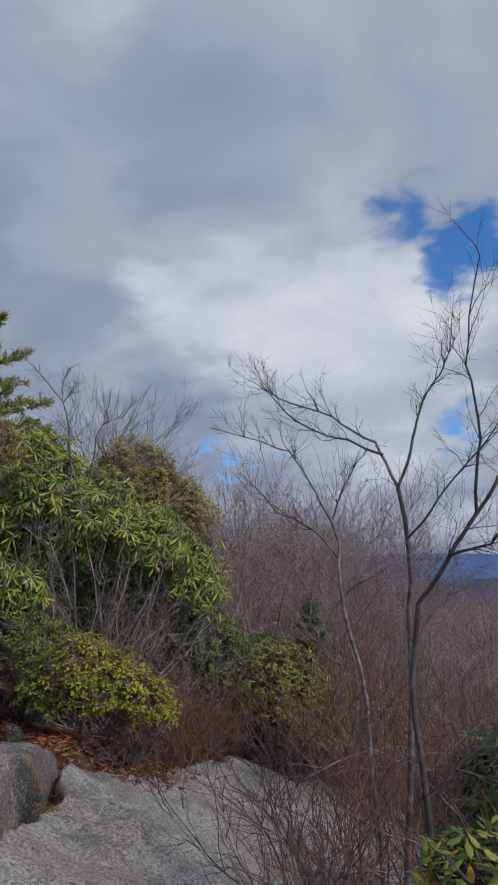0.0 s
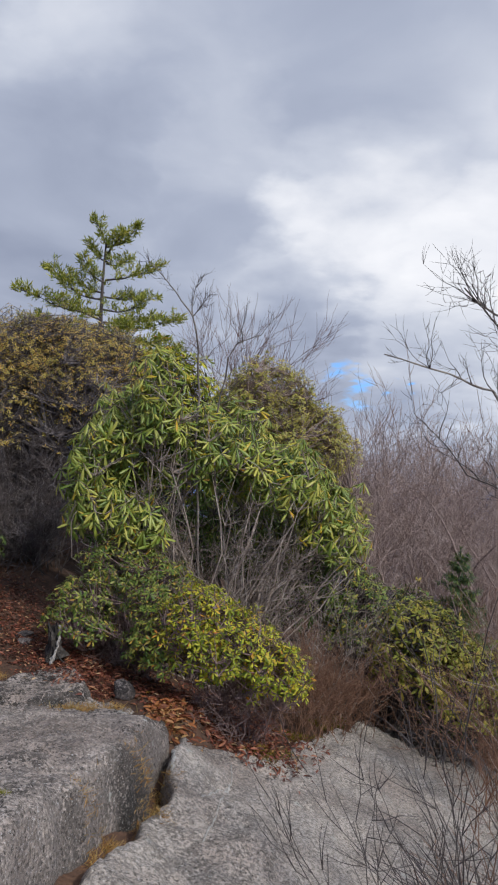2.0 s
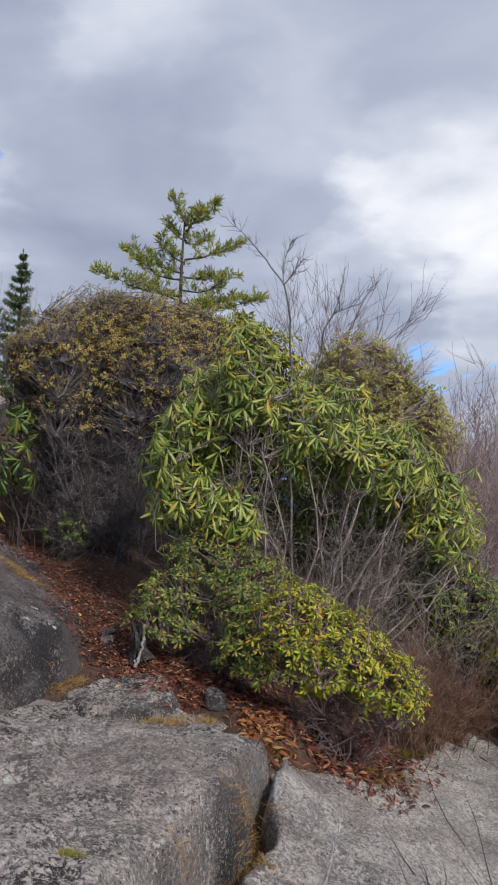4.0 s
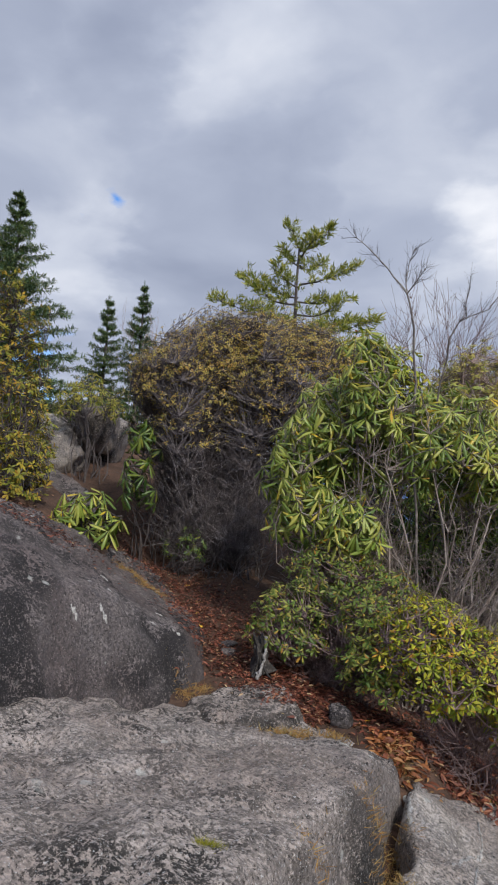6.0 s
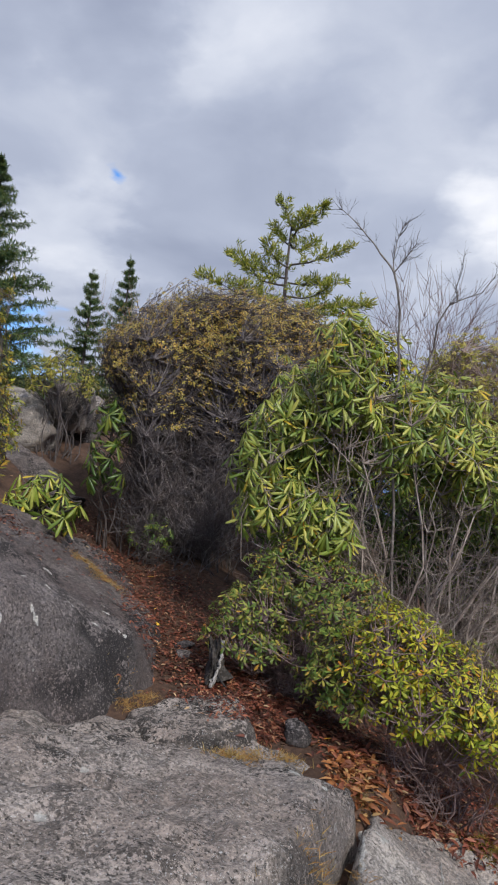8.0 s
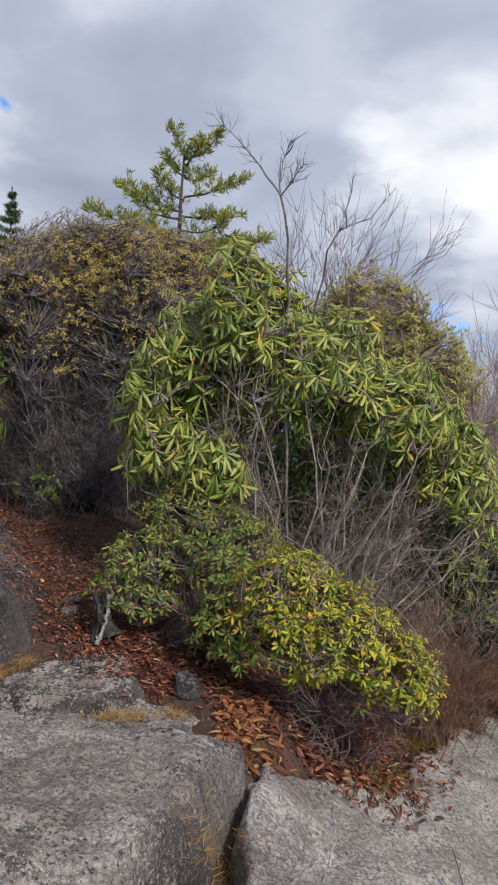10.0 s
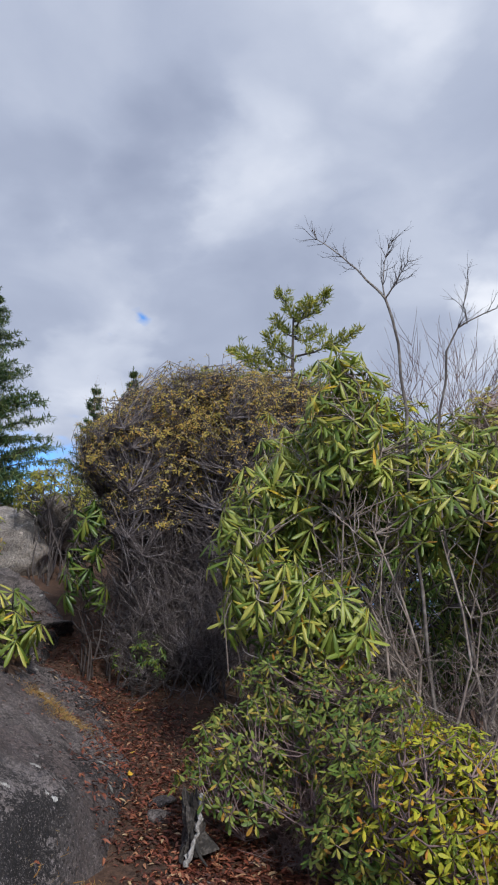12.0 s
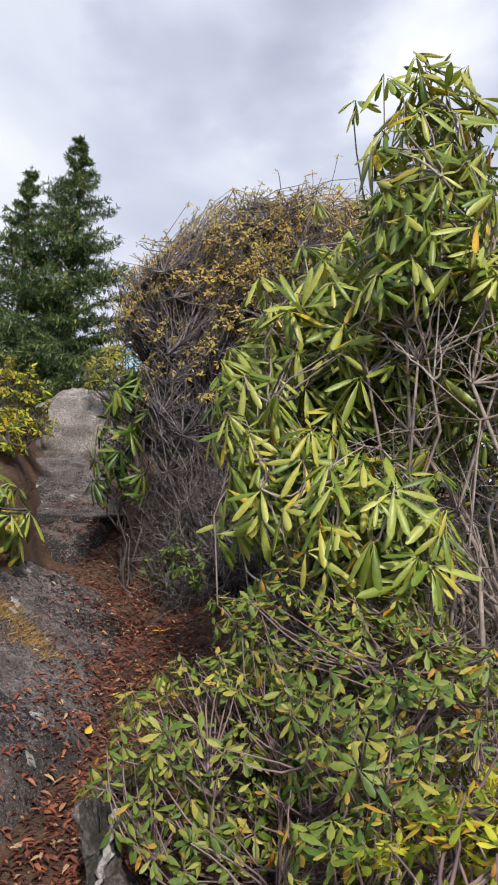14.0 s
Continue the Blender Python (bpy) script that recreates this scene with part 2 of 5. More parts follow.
FALLEN_YELLOW = leaf_material("yellow fallen leaf", [(0.0, (0.75, 0.42, 0.02)), (1.0, (0.8, 0.55, 0.1))], 0.5, 0.1)
RED = leaf_material("red leaf", [(0.0, (0.45, 0.03, 0.04)), (1.0, (0.6, 0.09, 0.08))], 0.5, 0.2)
STRAW = leaf_material("dry grass", [(0.0, (0.3, 0.14, 0.04)), (0.5, (0.45, 0.27, 0.09)), (1.0, (0.4, 0.32, 0.14))], 0.7, 0.2)
MOSS = leaf_material("moss", [(0.0, (0.07, 0.07, 0.015)), (0.5, (0.17, 0.14, 0.03)), (1.0, (0.3, 0.2, 0.05))], 0.9, 0.05, 0.1)
YELLOW_MOSS = leaf_material("yellow-green moss", [(0.0, (0.09, 0.11, 0.015)), (0.5, (0.22, 0.22, 0.03)), (1.0, (0.38, 0.34, 0.06))], 0.9, 0.1, 0.1)
GREY_BARK = bark_material("grey bark", [(0.3, (0.06, 0.046, 0.04)), (0.5, (0.23, 0.182, 0.158)), (0.7, (0.5, 0.44, 0.4))])
DARK_BARK = bark_material("dark bark", [(0.25, (0.025, 0.02, 0.02)), (0.5, (0.075, 0.06, 0.058)), (0.75, (0.2, 0.18, 0.17))])
BARE = bark_material("bare twig", [(0.25, (0.11, 0.075, 0.068)), (0.5, (0.3, 0.22, 0.2)), (0.75, (0.5, 0.41, 0.38))])
PINK_TWIG = bark_material("pinkish twig", [(0.25, (0.075, 0.045, 0.045)), (0.5, (0.18, 0.12, 0.115)), (0.75, (0.34, 0.25, 0.24))])
TWIG = bark_material("purplish twig", [(0.25, (0.035, 0.028, 0.03)), (0.5, (0.105, 0.086, 0.088)), (0.72, (0.37, 0.33, 0.33))])
RED_TWIG = bark_material("reddish twig", [(0.25, (0.09, 0.038, 0.025)), (0.5, (0.2, 0.105, 0.065)), (0.75, (0.33, 0.2, 0.14))])
EDGE_BARK = bark_material("mottled grey-brown bark", [(0.3, (0.035, 0.03, 0.028)), (0.5, (0.12, 0.1, 0.092)), (0.72, (0.38, 0.35, 0.32))])
SILVER = bark_material("weathered dead wood", [(0.36, (0.03, 0.028, 0.026)), (0.47, (0.2, 0.185, 0.175)), (0.6, (0.45, 0.43, 0.41))], 75.0, 0.95)
ROTTEN = bark_material("rotten dark wood", [(0.4, (0.012, 0.011, 0.011)), (0.58, (0.04, 0.035, 0.032)), (0.74, (0.16, 0.14, 0.13))], 70.0, 0.95)
PALE_ROCK = rock_material("pale granite", (0.46, 0.4, 0.365), (0.027, 0.025, 0.024), (0.31, 0.25, 0.22), 1.0)
DARK_ROCK = rock_material("dark lichened granite", (0.23, 0.2, 0.195), (0.024, 0.022, 0.023), (0.15, 0.115, 0.11), 1.0)
SLAB_ROCK = rock_material("bleached granite", (0.55, 0.495, 0.45), (0.05, 0.045, 0.042), (0.4, 0.33, 0.29), 0.6)
VEIN = rock_material("white quartz", (0.6, 0.58, 0.55), (0.3, 0.3, 0.3), (0.5, 0.47, 0.44), 0.3)
SOIL = soil_material()
# the blue of distant haze is mixed into these two base colours
NEAR_HILL = mountain_material("far wooded hill with painted haze", (0.055, 0.075, 0.14), (0.1, 0.115, 0.17))
FAR_HILL = mountain_material("far mountain with painted blue haze", (0.085, 0.14, 0.28), (0.12, 0.19, 0.34))


# ---- building blocks ----
def mesh_object(name, verts, faces, mat, parent=None, label="", smooth=True, kind=""):
    me = bpy.data.meshes.new(name)
    me.from_pydata([tuple(v) for v in verts] if not isinstance(verts, np.ndarray) else verts.tolist(), [], faces if isinstance(faces, list) else faces.tolist())
    me.materials.append(mat)
    me.polygons.foreach_set("use_smooth", [smooth] * len(me.polygons))
    ob = new(name, me)
    if parent is not None:
        ob.parent = parent
    return tagged(ob, label, "", "", kind)


def part(name, bm, mat, parent, label=""):
    """Links a bmesh as one mesh object under a thing or a part."""
    me = bpy.data.meshes.new(name)
    bm.to_mesh(me)
    bm.free()
    me.materials.append(mat)
    ob = new(name, me)
    ob.parent = parent
    return tagged(ob, label)


def thing(name, label, category, group="", kind=""):
    return tagged(new(name), label, category, group, kind)


class Wood:
    """Collects tapering tubes into one mesh."""

    def __init__(self):
        self.verts, self.faces = [], []

    def tube(self, pts, radii, sides=4):
        first = len(self.verts)
        for i, p in enumerate(pts):
            d = pts[min(i + 1, len(pts) - 1)] - pts[max(i - 1, 0)]
            if d.length < 1e-6:
                d = Vector((0, 0, 1))
            d.normalize()
            a = d.cross(Vector((0.31, 0.87, 0.19)) if abs(d.y) < 0.9 else Vector((1, 0, 0))).normalized()
            b = d.cross(a)
            for k in range(sides):
                w = 2 * math.pi * k / sides
                self.verts.append(p + (a * math.cos(w) + b * math.sin(w)) * radii[i])
        for i in range(len(pts) - 1):
            for k in range(sides):
                q = first + i * sides
                self.faces.append((q + k, q + (k + 1) % sides, q + sides + (k + 1) % sides, q + sides + k))

    def done(self, name, mat, parent, label="", kind=""):
        return mesh_object(name, self.verts, self.faces, mat, parent, label, True, kind) if self.faces else None


def rand_dir(rng):
    v = Vector((rng.gauss(0, 1), rng.gauss(0, 1), rng.gauss(0, 1)))
    return v.normalized() if v.length > 1e-6 else Vector((0, 0, 1))


def wiggly(a, b, rng, bend=0.12, steps=5, sag=0.0):
    """A crooked line of points from a to b."""
    span = (b - a).length
    off = rand_dir(rng) * bend * span
    pts = []
    for i in range(steps + 1):
        u = i / steps
        p = a.lerp(b, u) + off * math.sin(math.pi * u) + Vector((0, 0, -sag * span * math.sin(math.pi * u)))
        if 0 < i < steps:
            p += rand_dir(rng) * bend * span * 0.22
        pts.append(p)
    return pts


# leaf outlines: stations along the leaf, half widths, sag and fold of the blade
def leaf_shape(stations, widths, sag, fold):
    verts, faces = [], []
    for u, w in zip(stations, widths):
        z = -sag * u * u
        verts += [(-w, u, z - fold * w), (0, u, z), (w, u, z - fold * w)]
    for i in range(len(stations) - 1):
        q = 3 * i
        faces += [(q, q + 1, q + 4, q + 3), (q + 1, q + 2, q + 5, q + 4)]
    return np.array(verts), np.array(faces)


LONG_LEAF = leaf_shape((0, 0.12, 0.34, 0.62, 0.86, 1.0), (0.011, 0.02, 0.072, 0.094, 0.078, 0.018), 0.3, 0.9)
OVAL_LEAF = leaf_shape((0, 0.14, 0.5, 0.82, 1.0), (0.015, 0.03, 0.155, 0.135, 0.01), 0.12, 0.3)
TINY_LEAF = leaf_shape((0, 0.5, 1.0), (0.03, 0.2, 0.02), 0.1, 0.25)
BLADE = leaf_shape((0, 1.0), (0.045, 0.012), 0.1, 0.0)
NEEDLE_TUFT = leaf_shape((0, 0.5, 1.0), (0.05, 0.085, 0.015), 0.1, 0.3)
CURLED = leaf_shape((0, 0.25, 0.6, 1.0), (0.02, 0.15, 0.14, 0.01), 0.25, -0.6)


def leaf_frames(base, along, up, size):
    """Rows of placed leaves: base points, the way they grow, their upper side and length."""
    base, along, up = (np.asarray(v, float).reshape(-1, 3) for v in (base, along, up))
    along = along / np.linalg.norm(along, axis=1, keepdims=True)
    side = np.cross(along, up)
    length = np.linalg.norm(side, axis=1, keepdims=True)
    side = np.where(length < 1e-3, np.cross(along, np.array([[0.3, 0.8, 0.5]])), side)
    side /= np.linalg.norm(side, axis=1, keepdims=True)
    return base, side, along, np.cross(side, along), np.asarray(size, float).reshape(-1, 1)


def leaf_mesh(frames, shape):
    base, side, along, up, size = frames
    tv, tf = shape
    pts = base[:, None, :] + size[:, None, :] * (tv[None, :, 0:1] * side[:, None, :] + tv[None, :, 1:2] * along[:, None, :] + tv[None, :, 2:3] * up[:, None, :])
    faces = (tf[None] + (np.arange(len(base)) * len(tv))[:, None, None]).reshape(-1, 4)
    return pts.reshape(-1, 3), faces


def leaves(name, frames, shape, mat, parent, single=0, near=None, label=""):
    """The leaves nearest to a place of the walk are parts of their own, the rest one part."""
    base, side, along, up, size = frames
    if single:
        gap = np.linalg.norm(base - np.array(near), axis=1)
        order = np.argsort(gap)
        me = bpy.data.meshes.new(name)
        me.from_pydata(shape[0].tolist(), [], shape[1].tolist())
        me.materials.append(mat)
        me.polygons.foreach_set("use_smooth", [True] * len(me.polygons))
        for i in order[:single]:
            ob = new(name, me)
            ob.parent = parent
            m = Matrix.Identity(4)
            for k, axis in enumerate((side, along, up)):
                m.col[k] = (*(axis[i] * size[i, 0]), 0)
            m.translation = base[i]
            ob.matrix_basis = m
        keep = order[single:]
        frames = tuple(v[keep] for v in frames)
    pts, faces = leaf_mesh(frames, shape)
    return mesh_object("foliage", pts, faces, mat, parent, label, True, "stuff")


def whorl_leaves(rng, tips, axes, count, droop, length, spread=0.25):
    """Rosettes of leaves round shoot tips."""
    base, along, up, size = [], [], [], []
    for tip, axis in zip(tips, axes):
        a = axis.cross(Vector((0.2, 0.5, 0.8))).normalized()
        b = axis.cross(a)
        turn, k = rng.uniform(0, 6.28), max(3, int(rng.gauss(count, 1.3)))
        tilt0, big = radians(rng.gauss(droop, 20)), rng.uniform(0.65, 1.18)
        for i in range(k):
            w = turn + 6.283 * i / k + rng.gauss(0, spread)
            tilt = tilt0 + rng.gauss(0, 0.26)
            out = a * math.cos(w) + b * math.sin(w)
            d = out * math.cos(tilt) + axis * math.sin(tilt)
            d.z -= 0.15
            base.append(tip + out * 0.006 - axis * rng.uniform(0, 0.03))
            along.append(d)
            up.append(axis * math.cos(tilt) - out * math.sin(tilt) + rand_dir(rng) * 0.25)
            size.append(length * big * rng.uniform(0.7, 1.15))
    return leaf_frames(base, along, up, size)


def lump_points(rng, lumps, count, void=(), low=-0.5, inner=0.72, loose=0.0):
    """Shoot tips over a crown that is a heap of uneven ellipsoids."""
    weight = [a * b + b * c + a * c for _, _, _, a, b, c in lumps]
    tips, axes = [], []
    tries = 0
    while len(tips) < count and tries < count * 60:
        tries += 1
        cx, cy, cz, a, b, c = rng.choices(lumps, weight)[0]
        d = rand_dir(rng)
        if d.z < low:
            continue
        r = rng.uniform(0.55, 1.02) if rng.random() < 0.4 else rng.uniform(0.85, 1.05)
        if rng.random() < loose:
            r *= rng.uniform(1.05, 1.25)
        r *= 1 + 0.36 * noise.noise(Vector((cx, cy, cz)) * 3 + d * 2.3)
        p = Vector((cx + d.x * a * r, cy + d.y * b * r, cz + d.z * c * r))
        if any(((p.x - x) / a2) ** 2 + ((p.y - y) / b2) ** 2 + ((p.z - z) / c2) ** 2 < inner ** 2 * 0.8
               for x, y, z, a2, b2, c2 in lumps if (x, y, z) != (cx, cy, cz)):
            continue
        if any(((p.x - x) / a2) ** 2 + ((p.y - y) / b2) ** 2 + ((p.z - z) / c2) ** 2 < 1 for x, y, z, a2, b2, c2 in void):
            continue
        axis = Vector((d.x / a, d.y / b, d.z / c)).normalized() * 0.75 + Vector((0, 0, 0.65)) + rand_dir(rng) * 0.25
        tips.append(p)
        axes.append(axis.normalized())
    return tips, axes


def stems_to(rng, wood, twigs, foot, foot_r, tips, n_main, r_main, r_twig, upright=0.55, bend=0.1, bare=0):
    """Main stems from the ground to some of the tips; every other tip hangs on the nearest stem."""
    tips = list(tips)
    mains = rng.sample(range(len(tips)), min(n_main, len(tips)))
    nodes, low_nodes = [], []
    for i in mains:
        w, r = rng.uniform(0, 6.28), foot_r * math.sqrt(rng.random())
        x, y = foot[0] + r * math.cos(w), foot[1] + r * math.sin(w)
        a = Vector((x, y, ground(x, y) - 0.05))
        c = Vector((a.x + (tips[i].x - a.x) * (1 - upright), a.y + (tips[i].y - a.y) * (1 - upright), a.z + (tips[i].z - a.z) * 0.6))
        pts = []
        for k in range(9):
            u = k / 8
            p = a * (1 - u) ** 2 + c * 2 * u * (1 - u) + tips[i] * u * u
            pts.append(p + (rand_dir(rng) * bend * 0.75 if 0 < k < 8 else Vector()))
        q = rng.uniform(0.55, 1.2)
        wood.append(Wood())
        wood[-1].tube(pts, [max(r_twig, r_main * q * (1 - 0.85 * k / 8)) for k in range(9)], 6)
        nodes += pts[2:]
        low_nodes += pts[1:6]
    grid = np.array([tuple(p) for p in nodes])
    for i, tip in enumerate(tips):
        if i in mains:
            continue
        gap = np.linalg.norm(grid - np.array(tip), axis=1) + np.where(grid[:, 2] > tip.z - 0.04, 0.6, 0.0)
        a = nodes[int(rng.choice(np.argpartition(gap, min(5, len(gap) - 1))[:5]))]
        twigs.tube(wiggly(a, tip, rng, bend, 4, 0.06), [r_twig * v for v in (1.7, 1.4, 1.2, 1.0, 0.8)], 4)
    for _ in range(bare):
        a = rng.choice(low_nodes)
        b = a + (rand_dir(rng) + Vector((0, 0, 0.35))) * rng.uniform(0.1, 0.34)
        pts = wiggly(a, b, rng, 0.16, 4)
        twigs.tube(pts, [r_twig * v for v in (1.1, 0.9, 0.8, 0.6, 0.35)], 3)
        for p in pts[2:4]:
            twigs.tube([p, p + (rand_dir(rng) + (b - a).normalized()) * rng.uniform(0.05, 0.14)], [r_twig * 0.6, r_twig * 0.3], 3)


def shrub(name, label, category, seed, foot, foot_r, lumps, count, leaf, length, per, droop, mat, wood_mat, n_main, r_main, r_twig, void=(), low=-0.5,
          single=0, near=None, bare=0, leaf_name="leaf", group="", bend=0.1, upright=0.55, extra=0, inner=0, stem_mat=None, fade=None, loose=0.0):
    rng = random.Random(seed)
    root = thing(name, label, category, group)
    tips, axes = lump_points(rng, lumps, count, void, low, loose=loose)
    wood, twigs = [], Wood()
    core = [(x, y, z, a * 0.78, b * 0.78, c * 0.82) for x, y, z, a, b, c in lumps]
    more, _ = lump_points(rng, core, extra, (), -0.9) if extra else ([], [])
    stems_to(rng, wood, twigs, foot, foot_r, tips + more, n_main, r_main, r_twig, upright, bend, bare)
    for stem in wood:
        stem.done("stem", stem_mat or wood_mat, root)
    twigs.done("twig", wood_mat, root, "", "stuff")
    if fade:
        keep = [i for i, p in enumerate(tips) if rng.random() < (max(0.0, p.z - fade[0]) / (fade[1] - fade[0])) ** 0.9]
        tips, axes = [tips[i] for i in keep], [axes[i] for i in keep]
    if per:
        leaves(leaf_name, whorl_leaves(rng, tips, axes, per, droop, length), leaf, mat, root, single, near)
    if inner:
        # rosettes within the crown take DEEP, so the inner shade is painted in
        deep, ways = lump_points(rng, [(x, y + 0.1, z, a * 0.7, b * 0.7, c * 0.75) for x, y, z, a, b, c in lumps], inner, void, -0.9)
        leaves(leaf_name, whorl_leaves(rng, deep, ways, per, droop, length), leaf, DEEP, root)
    return root


# ---- the lie of the land ----
def slope(x, y):
    """The hillside: it falls to the east and gently to the north."""
    dip = 0.26 * np.exp(-((x + 3.9) / 1.35) ** 2 - ((y - 8.15) / 1.1) ** 2)
    return -0.35 - 0.363 * (x + 2) - 0.109 * (y - 7) - dip


TRAIL = ((-2.3, 7.35, -0.3), (-3.1, 7.62, -0.17), (-3.65, 8.2, -0.08), (-4.3, 8.9, 0.06), (-4.95, 9.65, 0.17), (-6.0, 10.35, 0.28), (-6.9, 10.9, 0.6), (-8.0, 11.6, 1.05), (-9.6, 12.5, 1.5))


def trail(x, y):
    """Height of the footpath at its nearest point, and the distance from its middle."""
    x, y = np.asarray(x, float), np.asarray(y, float)
    best, grade = np.full(x.shape, 1e9), np.zeros(x.shape)
    for (x0, y0, z0), (x1, y1, z1) in zip(TRAIL, TRAIL[1:]):
        dx, dy = x1 - x0, y1 - y0
        u = np.clip(((x - x0) * dx + (y - y0) * dy) / (dx * dx + dy * dy), 0, 1)
        d = np.hypot(x - x0 - u * dx, y - y0 - u * dy)
        grade = np.where(d < best, z0 + (z1 - z0) * u, grade)
        best = np.minimum(best, d)
    return grade, best


def ground(x, y):
    z = slope(x, y)
    z = np.where(z > 1.4, 1.4 + 1.6 * np.tanh((z - 1.4) / 1.6), z)
    z = z - 0.12 * np.maximum(x - 3.5, 0) + 0.109 * np.maximum(y - 12, 0) * np.clip(40 - y, 0, 20) / 20
    r = np.hypot(x + 3, y - 8)
    z = z - 0.42 * np.maximum(r - 34, 0)
    z = z + 0.03 * np.sin(2.3 * x + 1.1 * y) * np.sin(1.7 * y - 0.6 * x) + 0.015 * np.sin(6.1 * x + 2) * np.sin(5.3 * y)
    z = z - 0.14 * np.exp(-((x + 1.55) / 0.2) ** 2 - ((y - 6.05) / 0.55) ** 2)
    # the ledge lies lower than the slope on its west side
    z = z - 0.5 / (1 + np.exp(np.clip(5 * (x + 2.3), -40, 40))) / (1 + np.exp(np.clip(6 * (y - 6.75), -40, 40)))
    # the footpath keeps its own gentle grade between the banks
    grade, off = trail(x, y)
    keep = np.clip((0.95 - off) / 0.45, 0, 1)
    keep = keep * keep * (3 - 2 * keep)
    z = z * (1 - keep) + (grade + 0.018 * np.sin(5.1 * x + 2) * np.sin(4.3 * y)) * keep
    floor = -330 + 45 * np.sin(x / 310.0 + 1) * np.sin(y / 270.0)
    z = np.where(z < floor + 40, floor + 40 * np.exp(np.clip((z - floor - 40) / 40, -30, 0)), z)
    return z if np.ndim(z) else float(z)


def spaced(a, b, step, reach):
    far = [step * 1.6]
    while sum(far) < reach:
        far.append(far[-1] * 1.22)
    out = np.cumsum(far)
    return np.concatenate([(a - out)[::-1], np.arange(a, b + step / 2, step), b + out])


def sheet(name, xs, ys, height, mat):
    gx, gy = np.meshgrid(xs, ys)
    pts = np.stack([gx.ravel(), gy.ravel(), height(gx, gy).ravel()], 1)
    i = np.arange(len(xs) * len(ys)).reshape(len(ys), len(xs))
    faces = np.stack([i[:-1, :-1], i[:-1, 1:], i[1:, 1:], i[1:, :-1]], -1).reshape(-1, 4)
    return mesh_object(name, pts, faces, mat)


earth = sheet("ground", spaced(-9, 4, 0.09, 4300), spaced(-3, 15, 0.09, 4300), lambda x, y: ground(x, y) - 0.03, SOIL)
tagged(earth, "dark brown trail soil on the hillside, wooded far away", "ground", "", "structure")


def ridge(name, label, dist, depth, tops, base, mat, seed):
    """A range of far mountains on an arc, a solid fold in the land."""
    rng = random.Random(seed)
    az = np.linspace(-75, 80, 200)
    top = np.full(az.shape, tops, float)
    for k in range(1, 9):
        top += dist * 0.009 / k * np.sin(np.radians(az) * (2.5 * k + rng.uniform(0, 2)) + rng.uniform(0, 6))
    rows = []
    for u, h in ((-1.0, 0.0), (-0.6, 0.45), (-0.25, 0.85), (0, 1.0), (0.3, 0.8), (1.0, 0.0)):
        r = dist + u * depth
        z = base + (top - base) * h + (12 * np.sin(az * 2.1 + u * 9) * dist / 3000 if 0 < h < 1 else 0)
        rows.append(np.stack([r * np.sin(np.radians(az)), r * np.cos(np.radians(az)), z], 1))
    pts = np.concatenate(rows)
    i = np.arange(len(pts)).reshape(len(rows), len(az))
    faces = np.stack([i[:-1, :-1], i[:-1, 1:], i[1:, 1:], i[1:, :-1]], -1).reshape(-1, 4)
    tagged(mesh_object(name, pts, faces, mat), label, "mountain", "", "structure")


ridge("backdrop_mountain", "mountain range at the horizon, blue haze painted into its colour", 3600, 600, 62, -330, FAR_HILL, 3)
ridge("backdrop_hill", "dark wooded hill below the mountains, blue haze painted into its colour", 1700, 450, -42, -330, NEAR_HILL, 8)


def inside_gap(px, py, poly):
    """Distance to a closed outline, positive inside."""
    best, odd = np.full(px.shape, 1e9), np.zeros(px.shape, bool)
    for (x0, y0), (x1, y1) in zip(poly, poly[1:] + poly[:1]):
        dx, dy = x1 - x0, y1 - y0
        u = np.clip(((px - x0) * dx + (py - y0) * dy) / (dx * dx + dy * dy), 0, 1)
        best = np.minimum(best, np.hypot(px - x0 - u * dx, py - y0 - u * dy))
        cross = (y0 > py) != (y1 > py)
        odd ^= cross & (px < (x1 - x0) * (py - y0) / (y1 - y0 if y1 != y0 else 1e-9) + x0)
    return np.where(odd, best, -best)


def bedrock(name, label, poly, lift, mat, step=0.045, edge=0.35, drop=0.4, rough=0.03, dome=0.0, category="rock", seed=0.0, sharp=2.2, top=slope):
    """A mass of living rock: a stretch of the slope, raised by lift, whose rim rolls down into the soil."""
    xs = np.arange(min(p[0] for p in poly) - step, max(p[0] for p in poly) + step, step)
    ys = np.arange(min(p[1] for p in poly) - step, max(p[1] for p in poly) + step, step)
    gx, gy = np.meshgrid(xs, ys)
    wob = 0.02 * np.sin(3.1 * gx + 2.2 * gy + seed) + 0.018 * np.sin(7.7 * gy - 5.2 * gx + seed) + 0.01 * np.sin(19 * gy + 23 * gx)
    d = inside_gap(gx, gy, poly) + wob
    u = np.clip(d / edge, 0, 1)
    z = top(gx, gy) + lift + dome * np.clip(d / 1.2, 0, 1) ** 0.8 - drop * (1 - u) ** sharp
    keep = d > -0.02
    index = np.full(gx.shape, -1)
    index[keep] = np.arange(keep.sum())
    pts = np.stack([gx[keep], gy[keep], z[keep]], 1)
    for p in pts:
        v = Vector((p[0] + seed, p[1], p[2]))
        p[2] += rough * (noise.fractal(v * 1.3, 0.8, 2.1, 5) * 1.1 + 0.35 * noise.noise(v * 9.0))
        p[0] += 0.4 * rough * noise.noise(v * 4.0)
    f = np.stack([index[:-1, :-1], index[:-1, 1:], index[1:, 1:], index[1:, :-1]], -1).reshape(-1, 4)
    f = f[(f >= 0).all(1)]
    return tagged(mesh_object(name, pts, f, mat), label, category)


